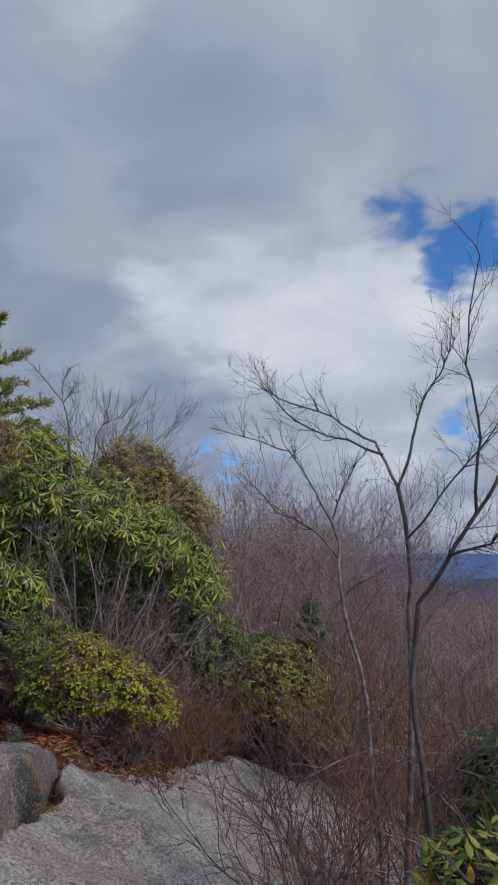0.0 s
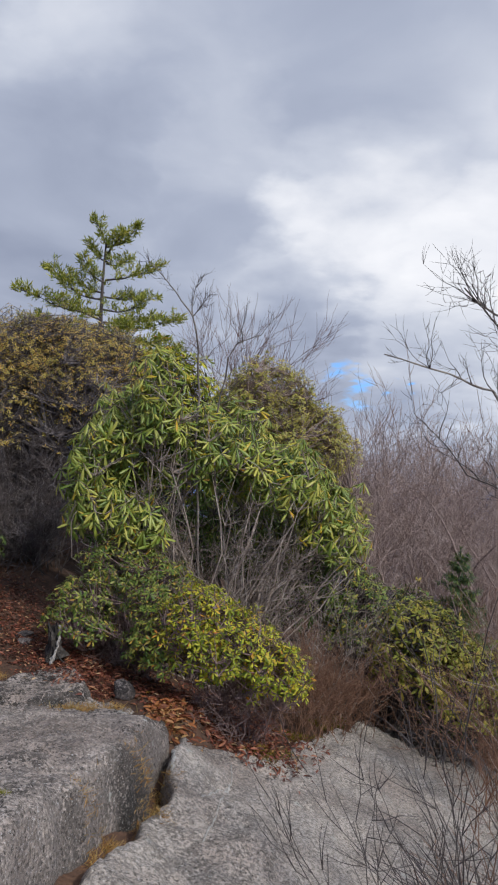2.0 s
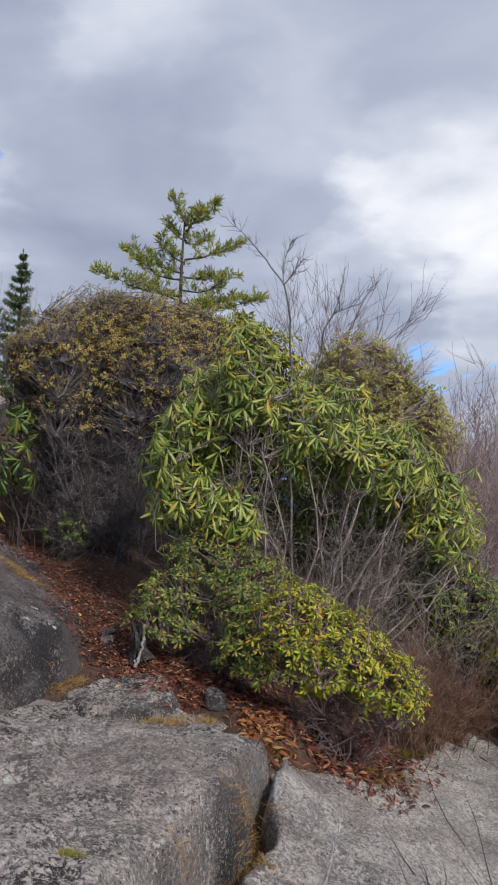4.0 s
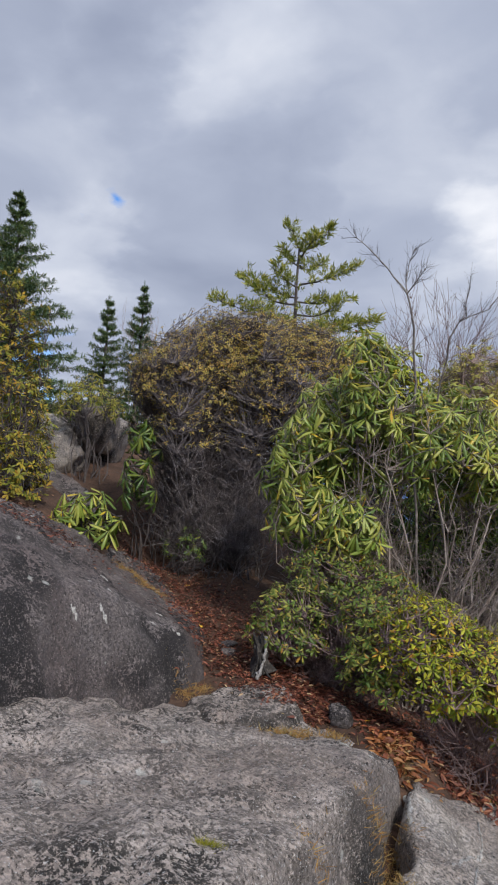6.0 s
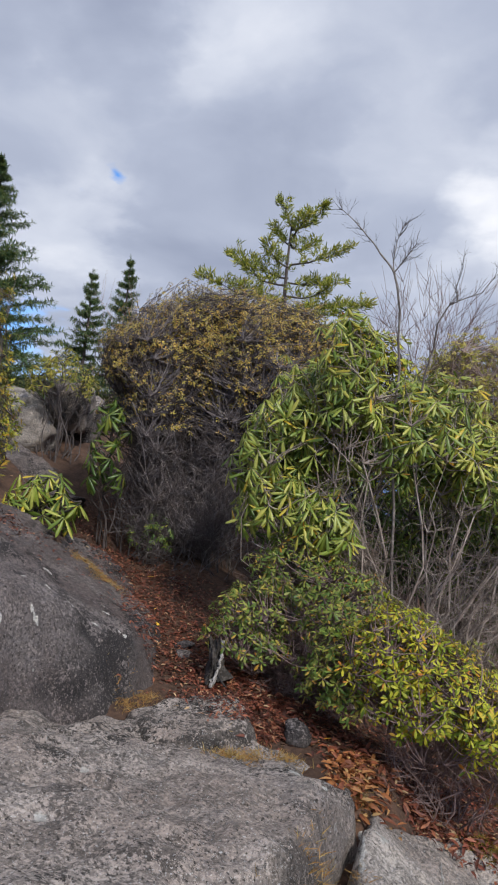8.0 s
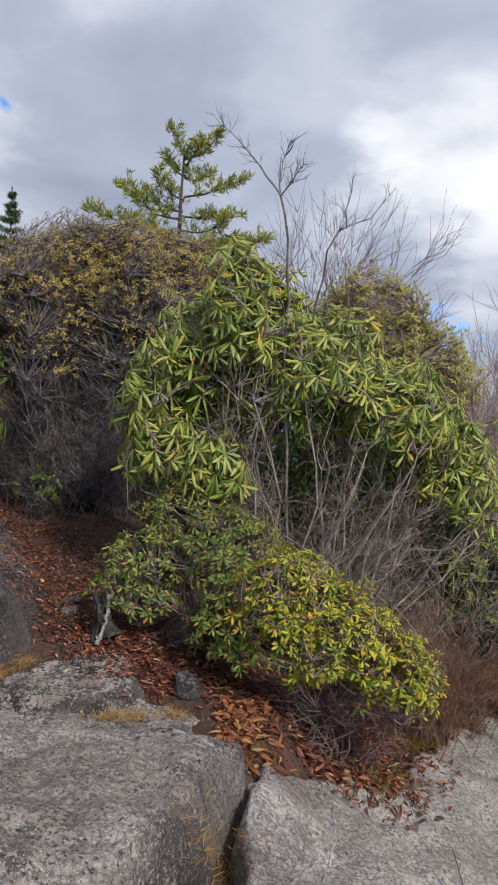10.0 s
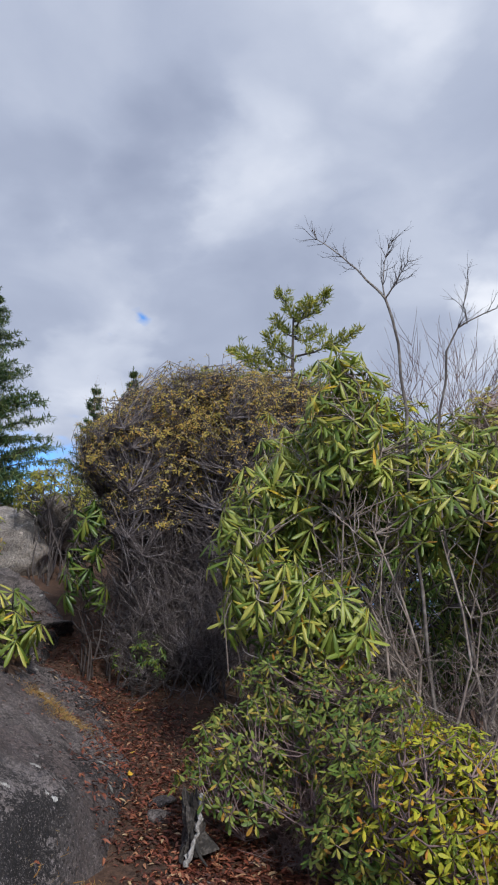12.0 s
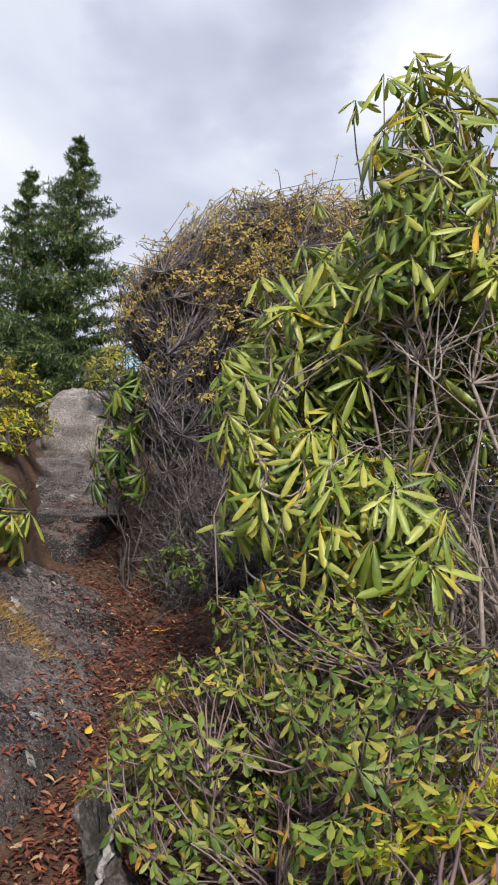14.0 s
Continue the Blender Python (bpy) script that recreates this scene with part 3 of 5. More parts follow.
def ledge_top(x, y):
    return -0.12 - 0.04 * (x + 2.4) - 0.2 * (np.maximum(y, 5.3) - 6.2) - 0.109 * (np.minimum(y, 5.3) - 5.3) - 0.1 * np.maximum(x + 1.95, 0)


def boulder_top(x, y):
    return 0.5 - 0.46 * (np.maximum(x, -5.6) + 3.84) - 0.31 * (np.maximum(y, 6.1) - 6.49)


bedrock("rock_slab", "pale grey granite slab sloping down beside the trail",
        [(-1.78, 7.0), (-1.36, 7.4), (-1.05, 7.75), (-0.95, 8.5), (-0.75, 9.3), (-0.4, 10.6), (0.2, 12.4), (2.2, 11.2), (2.6, 6), (2.6, -2.5), (-1.64, -2.5), (-1.6, 4.6), (-1.55, 5.5), (-1.5, 5.95), (-1.59, 6.3), (-1.74, 6.85)], 0.06, SLAB_ROCK, 0.03, 0.1, 0.34, 0.07)
bedrock("rock_ledge", "broad grey granite ledge streaked with black lichen",
        [(-1.7, 7.25), (-2.3, 7.25), (-2.9, 7.2), (-3.5, 7.1), (-5.2, 6.4), (-5.6, 4.8), (-5.6, -2.5), (-1.66, -2.5), (-1.64, 4.6), (-1.59, 5.6), (-1.62, 6.2), (-1.66, 6.8)], 0.0, PALE_ROCK, 0.035, 0.12, 0.55, 0.09, 0.0, "rock", 4.0, 2.4, ledge_top)
bedrock("stone_step", "low grey granite step across the trail",
        [(-2.36, 7.05), (-2.5, 7.42), (-2.75, 7.6), (-3.1, 7.2), (-3.2, 6.8), (-2.86, 6.5), (-2.62, 6.62)], -0.1, PALE_ROCK, 0.025, 0.14, 0.24, 0.04, 0.0, "rock", 9.0, 2.6,
        lambda x, y: 0.06 * (y - 7.3) - 0.06 * (x + 2.8))
bedrock("boulder", "dark lichened granite boulder bedded beside the trail",
        [(-3.2, 6.9), (-3.28, 7.35), (-3.45, 7.9), (-3.75, 8.5), (-4.25, 9.15), (-4.75, 9.65), (-5.5, 10.1), (-6.1, 9.7), (-6.6, 7.0), (-6.2, 4.6), (-3.7, 4.4), (-3.4, 5.2), (-3.42, 5.8), (-3.38, 6.4)], 0.06, DARK_ROCK, 0.035, 0.4, 0.66, 0.08, 0.0, "rock", 2.0, 2.7, boulder_top)
bedrock("rock_slab", "dark worn bedrock under the upper trail",
        [(-6.5, 10.2), (-6.75, 10.9), (-7.2, 11.4), (-8.2, 12.0), (-9.2, 12.4), (-9.4, 11.9), (-8.2, 10.6), (-7.2, 9.9)], 0.1, DARK_ROCK, 0.05, 0.2, 0.3, 0.12, 0.0, "rock", 6.0, 2.2, lambda x, y: trail(x, y)[0])


def loose_rock(name, label, at, size, mat, seed, turn=0.0, sub=4, sharp=0.25):
    """A single stone, broken into flattish faces and worn."""
    bm = bmesh.new()
    bmesh.ops.create_icosphere(bm, subdivisions=sub, radius=1.0)
    rng = random.Random(seed)
    cuts = [(rand_dir(rng), rng.uniform(0.55, 0.85)) for _ in range(9)]
    for v in bm.verts:
        d = v.co.normalized()
        r = 1.0
        for way_out, far in cuts:
            s = d.dot(way_out)
            if s > 0.05:
                r = min(r, far / s)
        r = r + 0.1 * noise.fractal(d * 2.2 + Vector((seed, 0, 0)), 0.8, 2, 4)
        v.co = Vector((d.x * r * size[0], d.y * r * size[1], d.z * r * size[2]))
    me = bpy.data.meshes.new(name)
    bm.to_mesh(me)
    bm.free()
    me.materials.append(mat)
    me.polygons.foreach_set("use_smooth", [True] * len(me.polygons))
    ob = tagged(new(name, me), label, "rock")
    ob.matrix_basis = pose(*at, rng.uniform(-8, 8), rng.uniform(-8, 8), turn)
    return ob


from mathutils.bvhtree import BVHTree

FLOORS = [BVHTree.FromPolygons([v.co for v in o.data.vertices], [p.vertices for p in o.data.polygons])
          for o in scene.objects if o.type == "MESH" and o.name.split(".")[0] in ("ground", "rock_slab", "rock_ledge", "stone_step", "boulder")]


def lie(x, y):
    """Height of whatever lies uppermost there: soil or rock."""
    best = -1e9
    for tree in FLOORS:
        hit = tree.ray_cast(Vector((x, y, 12)), Vector((0, 0, -1)))[0]
        if hit is not None:
            best = max(best, hit.z)
    return best if best > -1e8 else ground(x, y) - 0.03


loose_rock("stone", "small grey stone lying in the fallen leaves", (-2.28, 7.5, -0.27), (0.12, 0.11, 0.1), DARK_ROCK, 5, 30, 3)

# ---- the great rhododendron and the shrubs at its foot ----
NEAR = (-1.4, 6.4, 1.1)
RHODO = [(-3.12, 8.95, 1.3, 0.48, 0.52, 0.8), (-2.55, 8.8, 2.12, 0.27, 0.3, 0.75), (-3.05, 9.35, 1.75, 0.5, 0.5, 0.8), (-2.1, 9.35, 1.85, 0.72, 0.55, 0.6), (-1.35, 9.6, 1.5, 0.6, 0.6, 0.5),
         (-0.88, 10.2, 0.95, 0.5, 0.55, 0.7), (-2.6, 8.5, 0.98, 0.3, 0.28, 0.3)]
shrub("rhododendron", "tall rhododendron with long drooping yellow-green leaves and bare grey stems", "shrub", 11, (-2.0, 9.15), 0.2, RHODO, 1400, LONG_LEAF, 0.142, 8, -16,
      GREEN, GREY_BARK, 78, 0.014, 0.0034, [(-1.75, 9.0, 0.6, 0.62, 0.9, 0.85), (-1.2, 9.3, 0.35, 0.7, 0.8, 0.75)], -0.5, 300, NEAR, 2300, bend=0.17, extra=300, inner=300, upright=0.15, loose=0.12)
shrub("laurel_shrub", "low evergreen shrub with green rosettes over the trail edge", "shrub", 12, (-2.65, 8.45), 0.35,
      [(-2.9, 8.1, 0.22, 0.34, 0.34, 0.34), (-2.68, 8.42, 0.58, 0.42, 0.35, 0.36), (-2.3, 8.25, 0.45, 0.4, 0.35, 0.35), (-2.08, 7.85, 0.1, 0.36, 0.32, 0.36)], 1300, OVAL_LEAF, 0.054, 7, -4,
      LAUREL, PINK_TWIG, 40, 0.006, 0.0026, (), -0.6, 280, NEAR, 600)
shrub("yellow_shrub", "bright yellow-green leafy shrub with bare twiggy foot", "shrub", 13, (-1.45, 7.9), 0.25,
      [(-1.72, 7.72, 0.26, 0.38, 0.34, 0.36), (-1.42, 7.75, 0.12, 0.4, 0.36, 0.34), (-1.08, 7.88, -0.1, 0.32, 0.32, 0.27), (-1.75, 7.85, 0.42, 0.22, 0.22, 0.22)], 1150, OVAL_LEAF, 0.052, 7, 10,
      YELLOW, PINK_TWIG, 40, 0.005, 0.003, (), -0.7, 260, NEAR, 330)

# added to close the gaps behind; its shade is the dark leaf colour
shrub("rhododendron", "backing rhododendron behind the tall one, shade put into its leaf colour", "shrub", 14, (-1.8, 11.3), 0.4, [(-2.3, 11.2, 1.1, 0.8, 0.45, 1.2), (-1.4, 11.4, 0.8, 0.9, 0.45, 1.1), (-3.2, 10.9, 1.1, 0.6, 0.45, 1.2), (-1.9, 10.55, 0.9, 0.8, 0.4, 0.9), (-1.2, 10.7, 0.3, 0.7, 0.35, 0.7)], 900, LONG_LEAF, 0.15, 8, -15,
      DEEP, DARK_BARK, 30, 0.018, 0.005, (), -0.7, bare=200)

# ---- the twiggy shrub behind the path, and others ----
DARK = [(-5.4, 11.05, 1.95, 1.0, 0.95, 1.7), (-4.6, 11.5, 2.25, 1.15, 0.95, 1.35)]


def twig_shrub():
    root = shrub("twiggy_shrub", "dense shrub of dark bare twigs topped with rusty yellow leaves", "shrub", 21, (-5.1, 10.7), 0.6, DARK, 8500, TINY_LEAF, 0.04, 5, 10,
                 RUST, TWIG, 70, 0.011, 0.0038, (), -0.1, 0, None, 6500, bend=0.11, upright=0.3, extra=4200, stem_mat=DARK_BARK, fade=(1.3, 3.4))
    return root


twig_shrub()
shrub("leafy_shrub", "fine-leaved shrub turning olive yellow and orange", "shrub", 18, (-5.0, 11.2), 0.5, [(-5.75, 11.0, 2.75, 0.85, 0.9, 0.7), (-5.2, 11.1, 3.1, 0.6, 0.7, 0.62), (-4.65, 11.4, 2.75, 1.0, 0.95, 0.95), (-4.1, 11.5, 3.0, 0.6, 0.7, 0.62)], 7600, TINY_LEAF, 0.042, 6, 10,
      RUST, TWIG, 40, 0.01, 0.003, (), -0.6, 0, None, 900, bend=0.15, upright=0.4, stem_mat=DARK_BARK, fade=(1.7, 3.0), loose=0.06)
shrub("twiggy_shrub", "grey twiggy shrub with sparse yellow leaves on the skyline", "shrub", 19, (-6.4, 12.6), 0.5, [(-6.4, 12.6, 1.9, 1.0, 0.8, 1.45), (-5.4, 12.9, 2.1, 1.0, 0.8, 1.3)], 2200, TINY_LEAF, 0.05, 6, 10,
      RUST, TWIG, 50, 0.012, 0.003, (), -0.1, 0, None, 3000, bend=0.2, upright=0.3, extra=400, stem_mat=DARK_BARK, fade=(1.3, 2.6))
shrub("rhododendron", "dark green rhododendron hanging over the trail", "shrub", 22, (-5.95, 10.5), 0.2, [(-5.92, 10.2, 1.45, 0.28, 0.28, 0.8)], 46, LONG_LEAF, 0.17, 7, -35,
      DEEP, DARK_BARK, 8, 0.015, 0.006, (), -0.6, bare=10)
shrub("rhododendron", "small rhododendron with drooping leaves on the trail bank", "shrub", 23, (-5.6, 8.62), 0.12, [(-5.57, 8.63, 0.82, 0.46, 0.4, 0.36)], 48, LONG_LEAF, 0.2, 8, -30,
      GREEN, DARK_BARK, 8, 0.012, 0.006, (), -0.5, 100, NEAR, bare=4)
shrub("yellow_shrub", "golden leafy shrub on the bank above the boulder", "shrub", 24, (-6.9, 8.7), 0.4, [(-7.35, 8.85, 2.2, 0.8, 0.75, 1.5), (-6.45, 8.45, 1.3, 0.45, 0.45, 0.5)], 1100, TINY_LEAF, 0.068, 7, 15,
      GOLD, DARK_BARK, 34, 0.016, 0.004, (), -0.5, bare=250)
shrub("laurel_shrub", "green leafy shrub beside the upper rocks", "shrub", 25, (-8.6, 12.6), 0.4, [(-8.7, 12.6, 2.6, 0.6, 0.6, 0.5)], 160, LONG_LEAF, 0.11, 7, 5,
      OLIVE, DARK_BARK, 16, 0.014, 0.005, (), -0.5, bare=60)
shrub("laurel_shrub", "olive green rounded shrub behind the rhododendron", "shrub", 26, (-1.9, 12.8), 0.4, [(-1.95, 12.4, 2.5, 0.8, 0.7, 0.9), (-1.3, 12.6, 2.05, 0.75, 0.7, 0.8), (-1.6, 12.2, 1.0, 1.2, 0.7, 1.0)], 4500, TINY_LEAF, 0.065, 7, 15,
      PALE_OLIVE, BARE, 40, 0.016, 0.004, (), -0.4, bare=420)
shrub("laurel_shrub", "olive green rounded shrub behind the rhododendron", "shrub", 27, (-3.6, 12.6), 0.4, [(-3.6, 12.1, 2.55, 1.0, 0.9, 1.0), (-3.4, 11.6, 1.6, 0.9, 0.7, 1.0)], 1000, TINY_LEAF, 0.12, 7, 10,
      YELLOW, DARK_BARK, 30, 0.02, 0.005, (), -0.4, bare=260)
shrub("laurel_shrub", "green leafy shrub below the rhododendron", "shrub", 28, (-0.1, 11.2), 0.4, [(-0.45, 11.0, -0.05, 0.55, 0.5, 0.6), (0.1, 11.3, -0.3, 0.7, 0.55, 0.6), (0.75, 11.6, -0.75, 0.65, 0.5, 0.55)], 1300, OVAL_LEAF, 0.07, 7, 8,
      LAUREL, DARK_BARK, 30, 0.016, 0.005, (), -0.6, bare=250)
shrub("laurel_shrub", "olive shrub with drooping leaves at the slab edge", "shrub", 29, (0.45, 10.7), 0.4, [(0.3, 10.6, -0.4, 0.6, 0.5, 0.6), (0.95, 10.7, -0.75, 0.65, 0.5, 0.55), (1.7, 11.0, -1.0, 0.6, 0.5, 0.5)], 800, OVAL_LEAF, 0.1, 7, -5,
      OLIVE, DARK_BARK, 30, 0.016, 0.005, (), -0.6, bare=250)


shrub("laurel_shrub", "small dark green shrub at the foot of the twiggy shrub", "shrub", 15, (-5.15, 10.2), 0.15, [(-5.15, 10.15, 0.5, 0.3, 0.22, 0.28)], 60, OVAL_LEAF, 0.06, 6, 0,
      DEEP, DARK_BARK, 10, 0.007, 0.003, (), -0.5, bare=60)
shrub("laurel_shrub", "olive leafy shrub beside the head of the trail", "shrub", 30, (-8.3, 10.5), 0.3, [(-8.3, 10.5, 1.85, 0.5, 0.5, 0.55), (-7.6, 9.9, 1.5, 0.4, 0.4, 0.35)], 420, TINY_LEAF, 0.08, 7, 10,
      YELLOW, DARK_BARK, 24, 0.012, 0.004, (), -0.5, bare=160)
# ---- conifers ----
def conifer(name, label, seed, at, height, radius, mat, levels, per, bare_top=0.12, sag=0.25, density=1.0, start=0.08):
    """Whorled boughs with needled sprays along them."""
    rng = random.Random(seed)
    root = thing(name, label, "tree")
    foot = Vector(at)
    trunk, boughs = Wood(), Wood()
    pts = [foot + Vector((0.03 * rng.gauss(0, 1) * height * 0.2 * u, 0.03 * rng.gauss(0, 1) * height * 0.2 * u, height * u)) for u in (0, 0.25, 0.5, 0.75, 1.0)]
    trunk.tube(pts, [height * 0.018 * (1.02 - u) + 0.004 for u in (0, 0.25, 0.5, 0.75, 1.0)], 8)
    base, along, up, size = [], [], [], []

    def needles(a, b, count, length):
        d = (b - a).normalized()
        for _ in range(count):
            base.append(a.lerp(b, rng.random()))
            along.append(d * 0.7 + rand_dir(rng) * 0.8)
            up.append(Vector((0, 0, 1)) + rand_dir(rng) * 0.4)
            size.append(length * rng.uniform(0.7, 1.2))

    for lev in range(levels):
        u = start + (1 - start) * (lev / levels) ** 0.92
        z = height * u
        reach = radius * (1 - u) ** 1.1 + 0.05
        for k in range(per):
            w = rng.uniform(0, 6.28)
            r = reach * rng.uniform(0.55, 1.12)
            a = foot + Vector((0, 0, z + rng.uniform(-0.05, 0.05)))
            b = a + Vector((math.cos(w) * r, math.sin(w) * r, r * (0.25 - sag * (1 - u) * 1.6) + 0.12 * r))
            line = wiggly(a, b, rng, 0.06, 4, 0.12 if sag > 0.1 else -0.05)
            boughs.tube(line, [0.012 * (0.4 + r) * v for v in (1, 0.8, 0.6, 0.4, 0.25)], 4)
            side = Vector((-math.sin(w), math.cos(w), 0))
            for i in range(1, 5):
                needles(line[i - 1], line[i], int(8 * density * (0.4 + r)), 0.075 + 0.04 * min(r, 1.2))
                for s in (-1, 1):
                    tip = line[i] + (side * s * 0.5 + (b - a).normalized() * 0.6) * r * 0.36 * rng.uniform(0.6, 1.2) + Vector((0, 0, -0.06 * r))
                    boughs.tube([line[i], tip], [0.004, 0.002], 3)
                    needles(line[i], tip, int(13 * density * (0.4 + r)), 0.075 + 0.035 * min(r, 1.2))
    top = foot + Vector((0, 0, height))
    needles(top - Vector((0, 0, 0.4 * bare_top * height)), top, 30, 0.08)
    trunk.done("trunk", DARK_BARK, root)
    boughs.done("bough", DARK_BARK, root, "", "stuff")
    pts, faces = leaf_mesh(leaf_frames(base, along, up, size), NEEDLE_TUFT)
    mesh_object("foliage", pts, faces, mat, root, "", True, "stuff")
    return root


conifer("spruce", "dark green spruce standing behind the rocks", 31, (-11.95, 13.8, 1.5), 6.0, 2.2, NEEDLE, 26, 9, sag=0.0, density=1.5)
conifer("spruce", "dark green spruce with a narrow crown", 32, (-12.2, 13.0, 1.5), 5.1, 1.7, NEEDLE, 24, 9, sag=0.0, density=1.5)
conifer("fir", "small dark fir on the skyline", 33, (-11.5, 16.7, 1.4), 4.5, 1.2, NEEDLE, 20, 8, density=1.4)
conifer("fir", "small dark fir on the skyline", 34, (-10.9, 17.3, 1.4), 5.0, 1.2, NEEDLE, 22, 8, density=1.4)
conifer("fir", "small dark fir among the bare trees", 35, (1.05, 12.4, ground(1.05, 12.4) - 0.05), 0.8 - ground(1.05, 12.4), 0.95, NEEDLE, 15, 8, sag=0.05, density=1.1)


def pine(seed, at, height, label):
    """An open mountain pine: a forked top and few uneven tiers of boughs that carry tufts."""
    rng = random.Random(seed)
    root = thing("pine", label, "tree")
    foot = Vector(at)
    trunk, boughs = Wood(), Wood()
    line = [foot + Vector((0.06 * math.sin(5 * u), 0.04 * math.sin(7 * u), (height - 0.55) * u)) for u in np.linspace(0, 1, 8)]
    trunk.tube(line, [0.085 * (1.02 - u) + 0.018 for u in np.linspace(0, 1, 8)], 8)
    base, along, up, size = [], [], [], []
    east = Vector((0.92, 0.39, 0))
    north = Vector((-0.39, 0.92, 0))

    def tuft(p, d):
        for _ in range(14):
            base.append(p + rand_dir(rng) * 0.06)
            along.append(d * 0.7 + rand_dir(rng) * 0.85 + Vector((0, 0, 0.3)))
            up.append(rand_dir(rng))
            size.append(rng.uniform(0.09, 0.15))

    # start below the top, reach to the east and north, rise
    rows = [(0.62, -0.25, 0.1, 0.62, 4), (0.6, 0.62, 0.0, 0.55, 6), (0.75, 0.3, -0.2, 0.4, 4), (0.95, -0.35, 0.25, 0.4, 4), (1.0, 0.5, 0.3, 0.25, 4),
            (1.45, 1.12, -0.1, 0.42, 7), (1.5, -0.5, -0.3, 0.35, 5), (1.75, -1.2, 0.1, 0.4, 8), (1.85, 0.85, 0.4, 0.2, 6), (1.9, -0.95, -0.5, 0.2, 6), (2.15, 1.0, -0.3, 0.28, 6),
            (2.3, -1.75, 0.0, 0.35, 9), (2.4, -0.9, -0.7, 0.15, 7), (2.45, 1.2, 0.2, 0.25, 8), (2.55, 1.6, -0.5, 0.2, 9), (2.6, -1.3, 0.5, 0.15, 8), (2.75, 1.4, 0.6, 0.1, 9), (2.8, -1.5, -0.4, 0.1, 9),
            (2.9, 0.5, -1.2, 0.15, 9), (3.0, 1.7, 0.0, 0.1, 9), (3.1, -0.6, -1.1, 0.1, 9), (3.3, 1.5, -0.6, 0.1, 9), (3.3, -1.6, 0.2, 0.1, 9), (3.6, 0.9, -1.0, 0.1, 9), (3.7, -1.2, -0.8, 0.1, 9)]
    for down, e, nn, rise, many in rows:
        a = foot + Vector((0, 0, height - down - (0.0 if down > 1 else 0.05)))
        b = a + east * e + north * nn + Vector((0, 0, rise))
        r = (b - a).length
        pts = wiggly(a, b, rng, 0.07, 6, 0.1)
        boughs.tube(pts, [0.026 * v for v in (1, 0.85, 0.7, 0.55, 0.42, 0.32, 0.2)], 5)
        for i in range(1, 7):
            for _ in range(max(3, int(many * (0.5 + 0.15 * i)))):
                d = rand_dir(rng)
                d = (Vector((d.x, d.y, d.z * 0.25)) + (b - a).normalized() * 0.6 + Vector((0, 0, 0.25))).normalized()
                tip = pts[i] + d * rng.uniform(0.05, 0.12 + 0.14 * min(r, 1.2))
                boughs.tube([pts[i], tip], [0.006, 0.004], 3)
                tuft(tip, d)
    trunk.done("trunk", DARK_BARK, root)
    boughs.done("bough", DARK_BARK, root, "", "stuff")
    pts, faces = leaf_mesh(leaf_frames(base, along, up, size), NEEDLE_TUFT)
    mesh_object("foliage", pts, faces, PINE, root, "", True, "stuff")


pine(41, (-6.62, 17.2, ground(-6.62, 17.2) - 0.1), 7.6 - ground(-6.62, 17.2), "open-crowned green pine rising above the shrubs")


# ---- leafless trees ----
def grow(rng, wood, twigs, a, d, length, radius, depth, spread=0.5, up=0.25, steps=5, fork=3, least=0.0013):
    """A limb that tapers, wanders and forks."""
    radius = max(radius, least)
    pts, p, way_on = [a], a, d.normalized()
    for _ in range(steps):
        way_on = (way_on + rand_dir(rng) * 0.25 + Vector((0, 0, up * 0.14))).normalized()
        p = p + way_on * length / steps
        pts.append(p)
    into = wood if radius > 0.009 else twigs
    into.tube(pts, [radius * (1 - 0.6 * i / steps) for i in range(steps + 1)], 6 if radius > 0.02 else (4 if radius > 0.006 else 3))
    if depth == 0:
        return
    for k in range(fork):
        u = rng.uniform(0.35, 1.0) if k else 1.0
        q = pts[min(steps, max(1, round(u * steps)))]
        out = (way_on + rand_dir(rng) * spread * (0.6 if k == 0 else 1.5) + Vector((0, 0, up))).normalized()
        grow(rng, wood, twigs, q, out, length * rng.uniform(0.55, 0.82), radius * (0.4 if k == 0 else rng.uniform(0.3, 0.38)), depth - 1, spread, up, max(3, steps - 1), fork, least)


def bare_tree(name, label, seed, at, limbs, mat, depth=3, group="", fork=3, spread=0.5, up=0.25, least=0.003):
    """limbs: rows of start height above the foot, direction, length and radius; or whole lines of points."""
    rng = random.Random(seed)
    root = thing(name, label, "tree", group)
    wood, twigs = Wood(), Wood()
    foot = Vector(at)
    for off, d, length, radius in limbs:
        grow(rng, wood, twigs, foot + Vector(off), Vector(d), length, radius, depth, spread, up, 6, fork, least)
    wood.done("trunk", mat, root)
    twigs.done("twig", mat, root, "", "stuff")
    return root


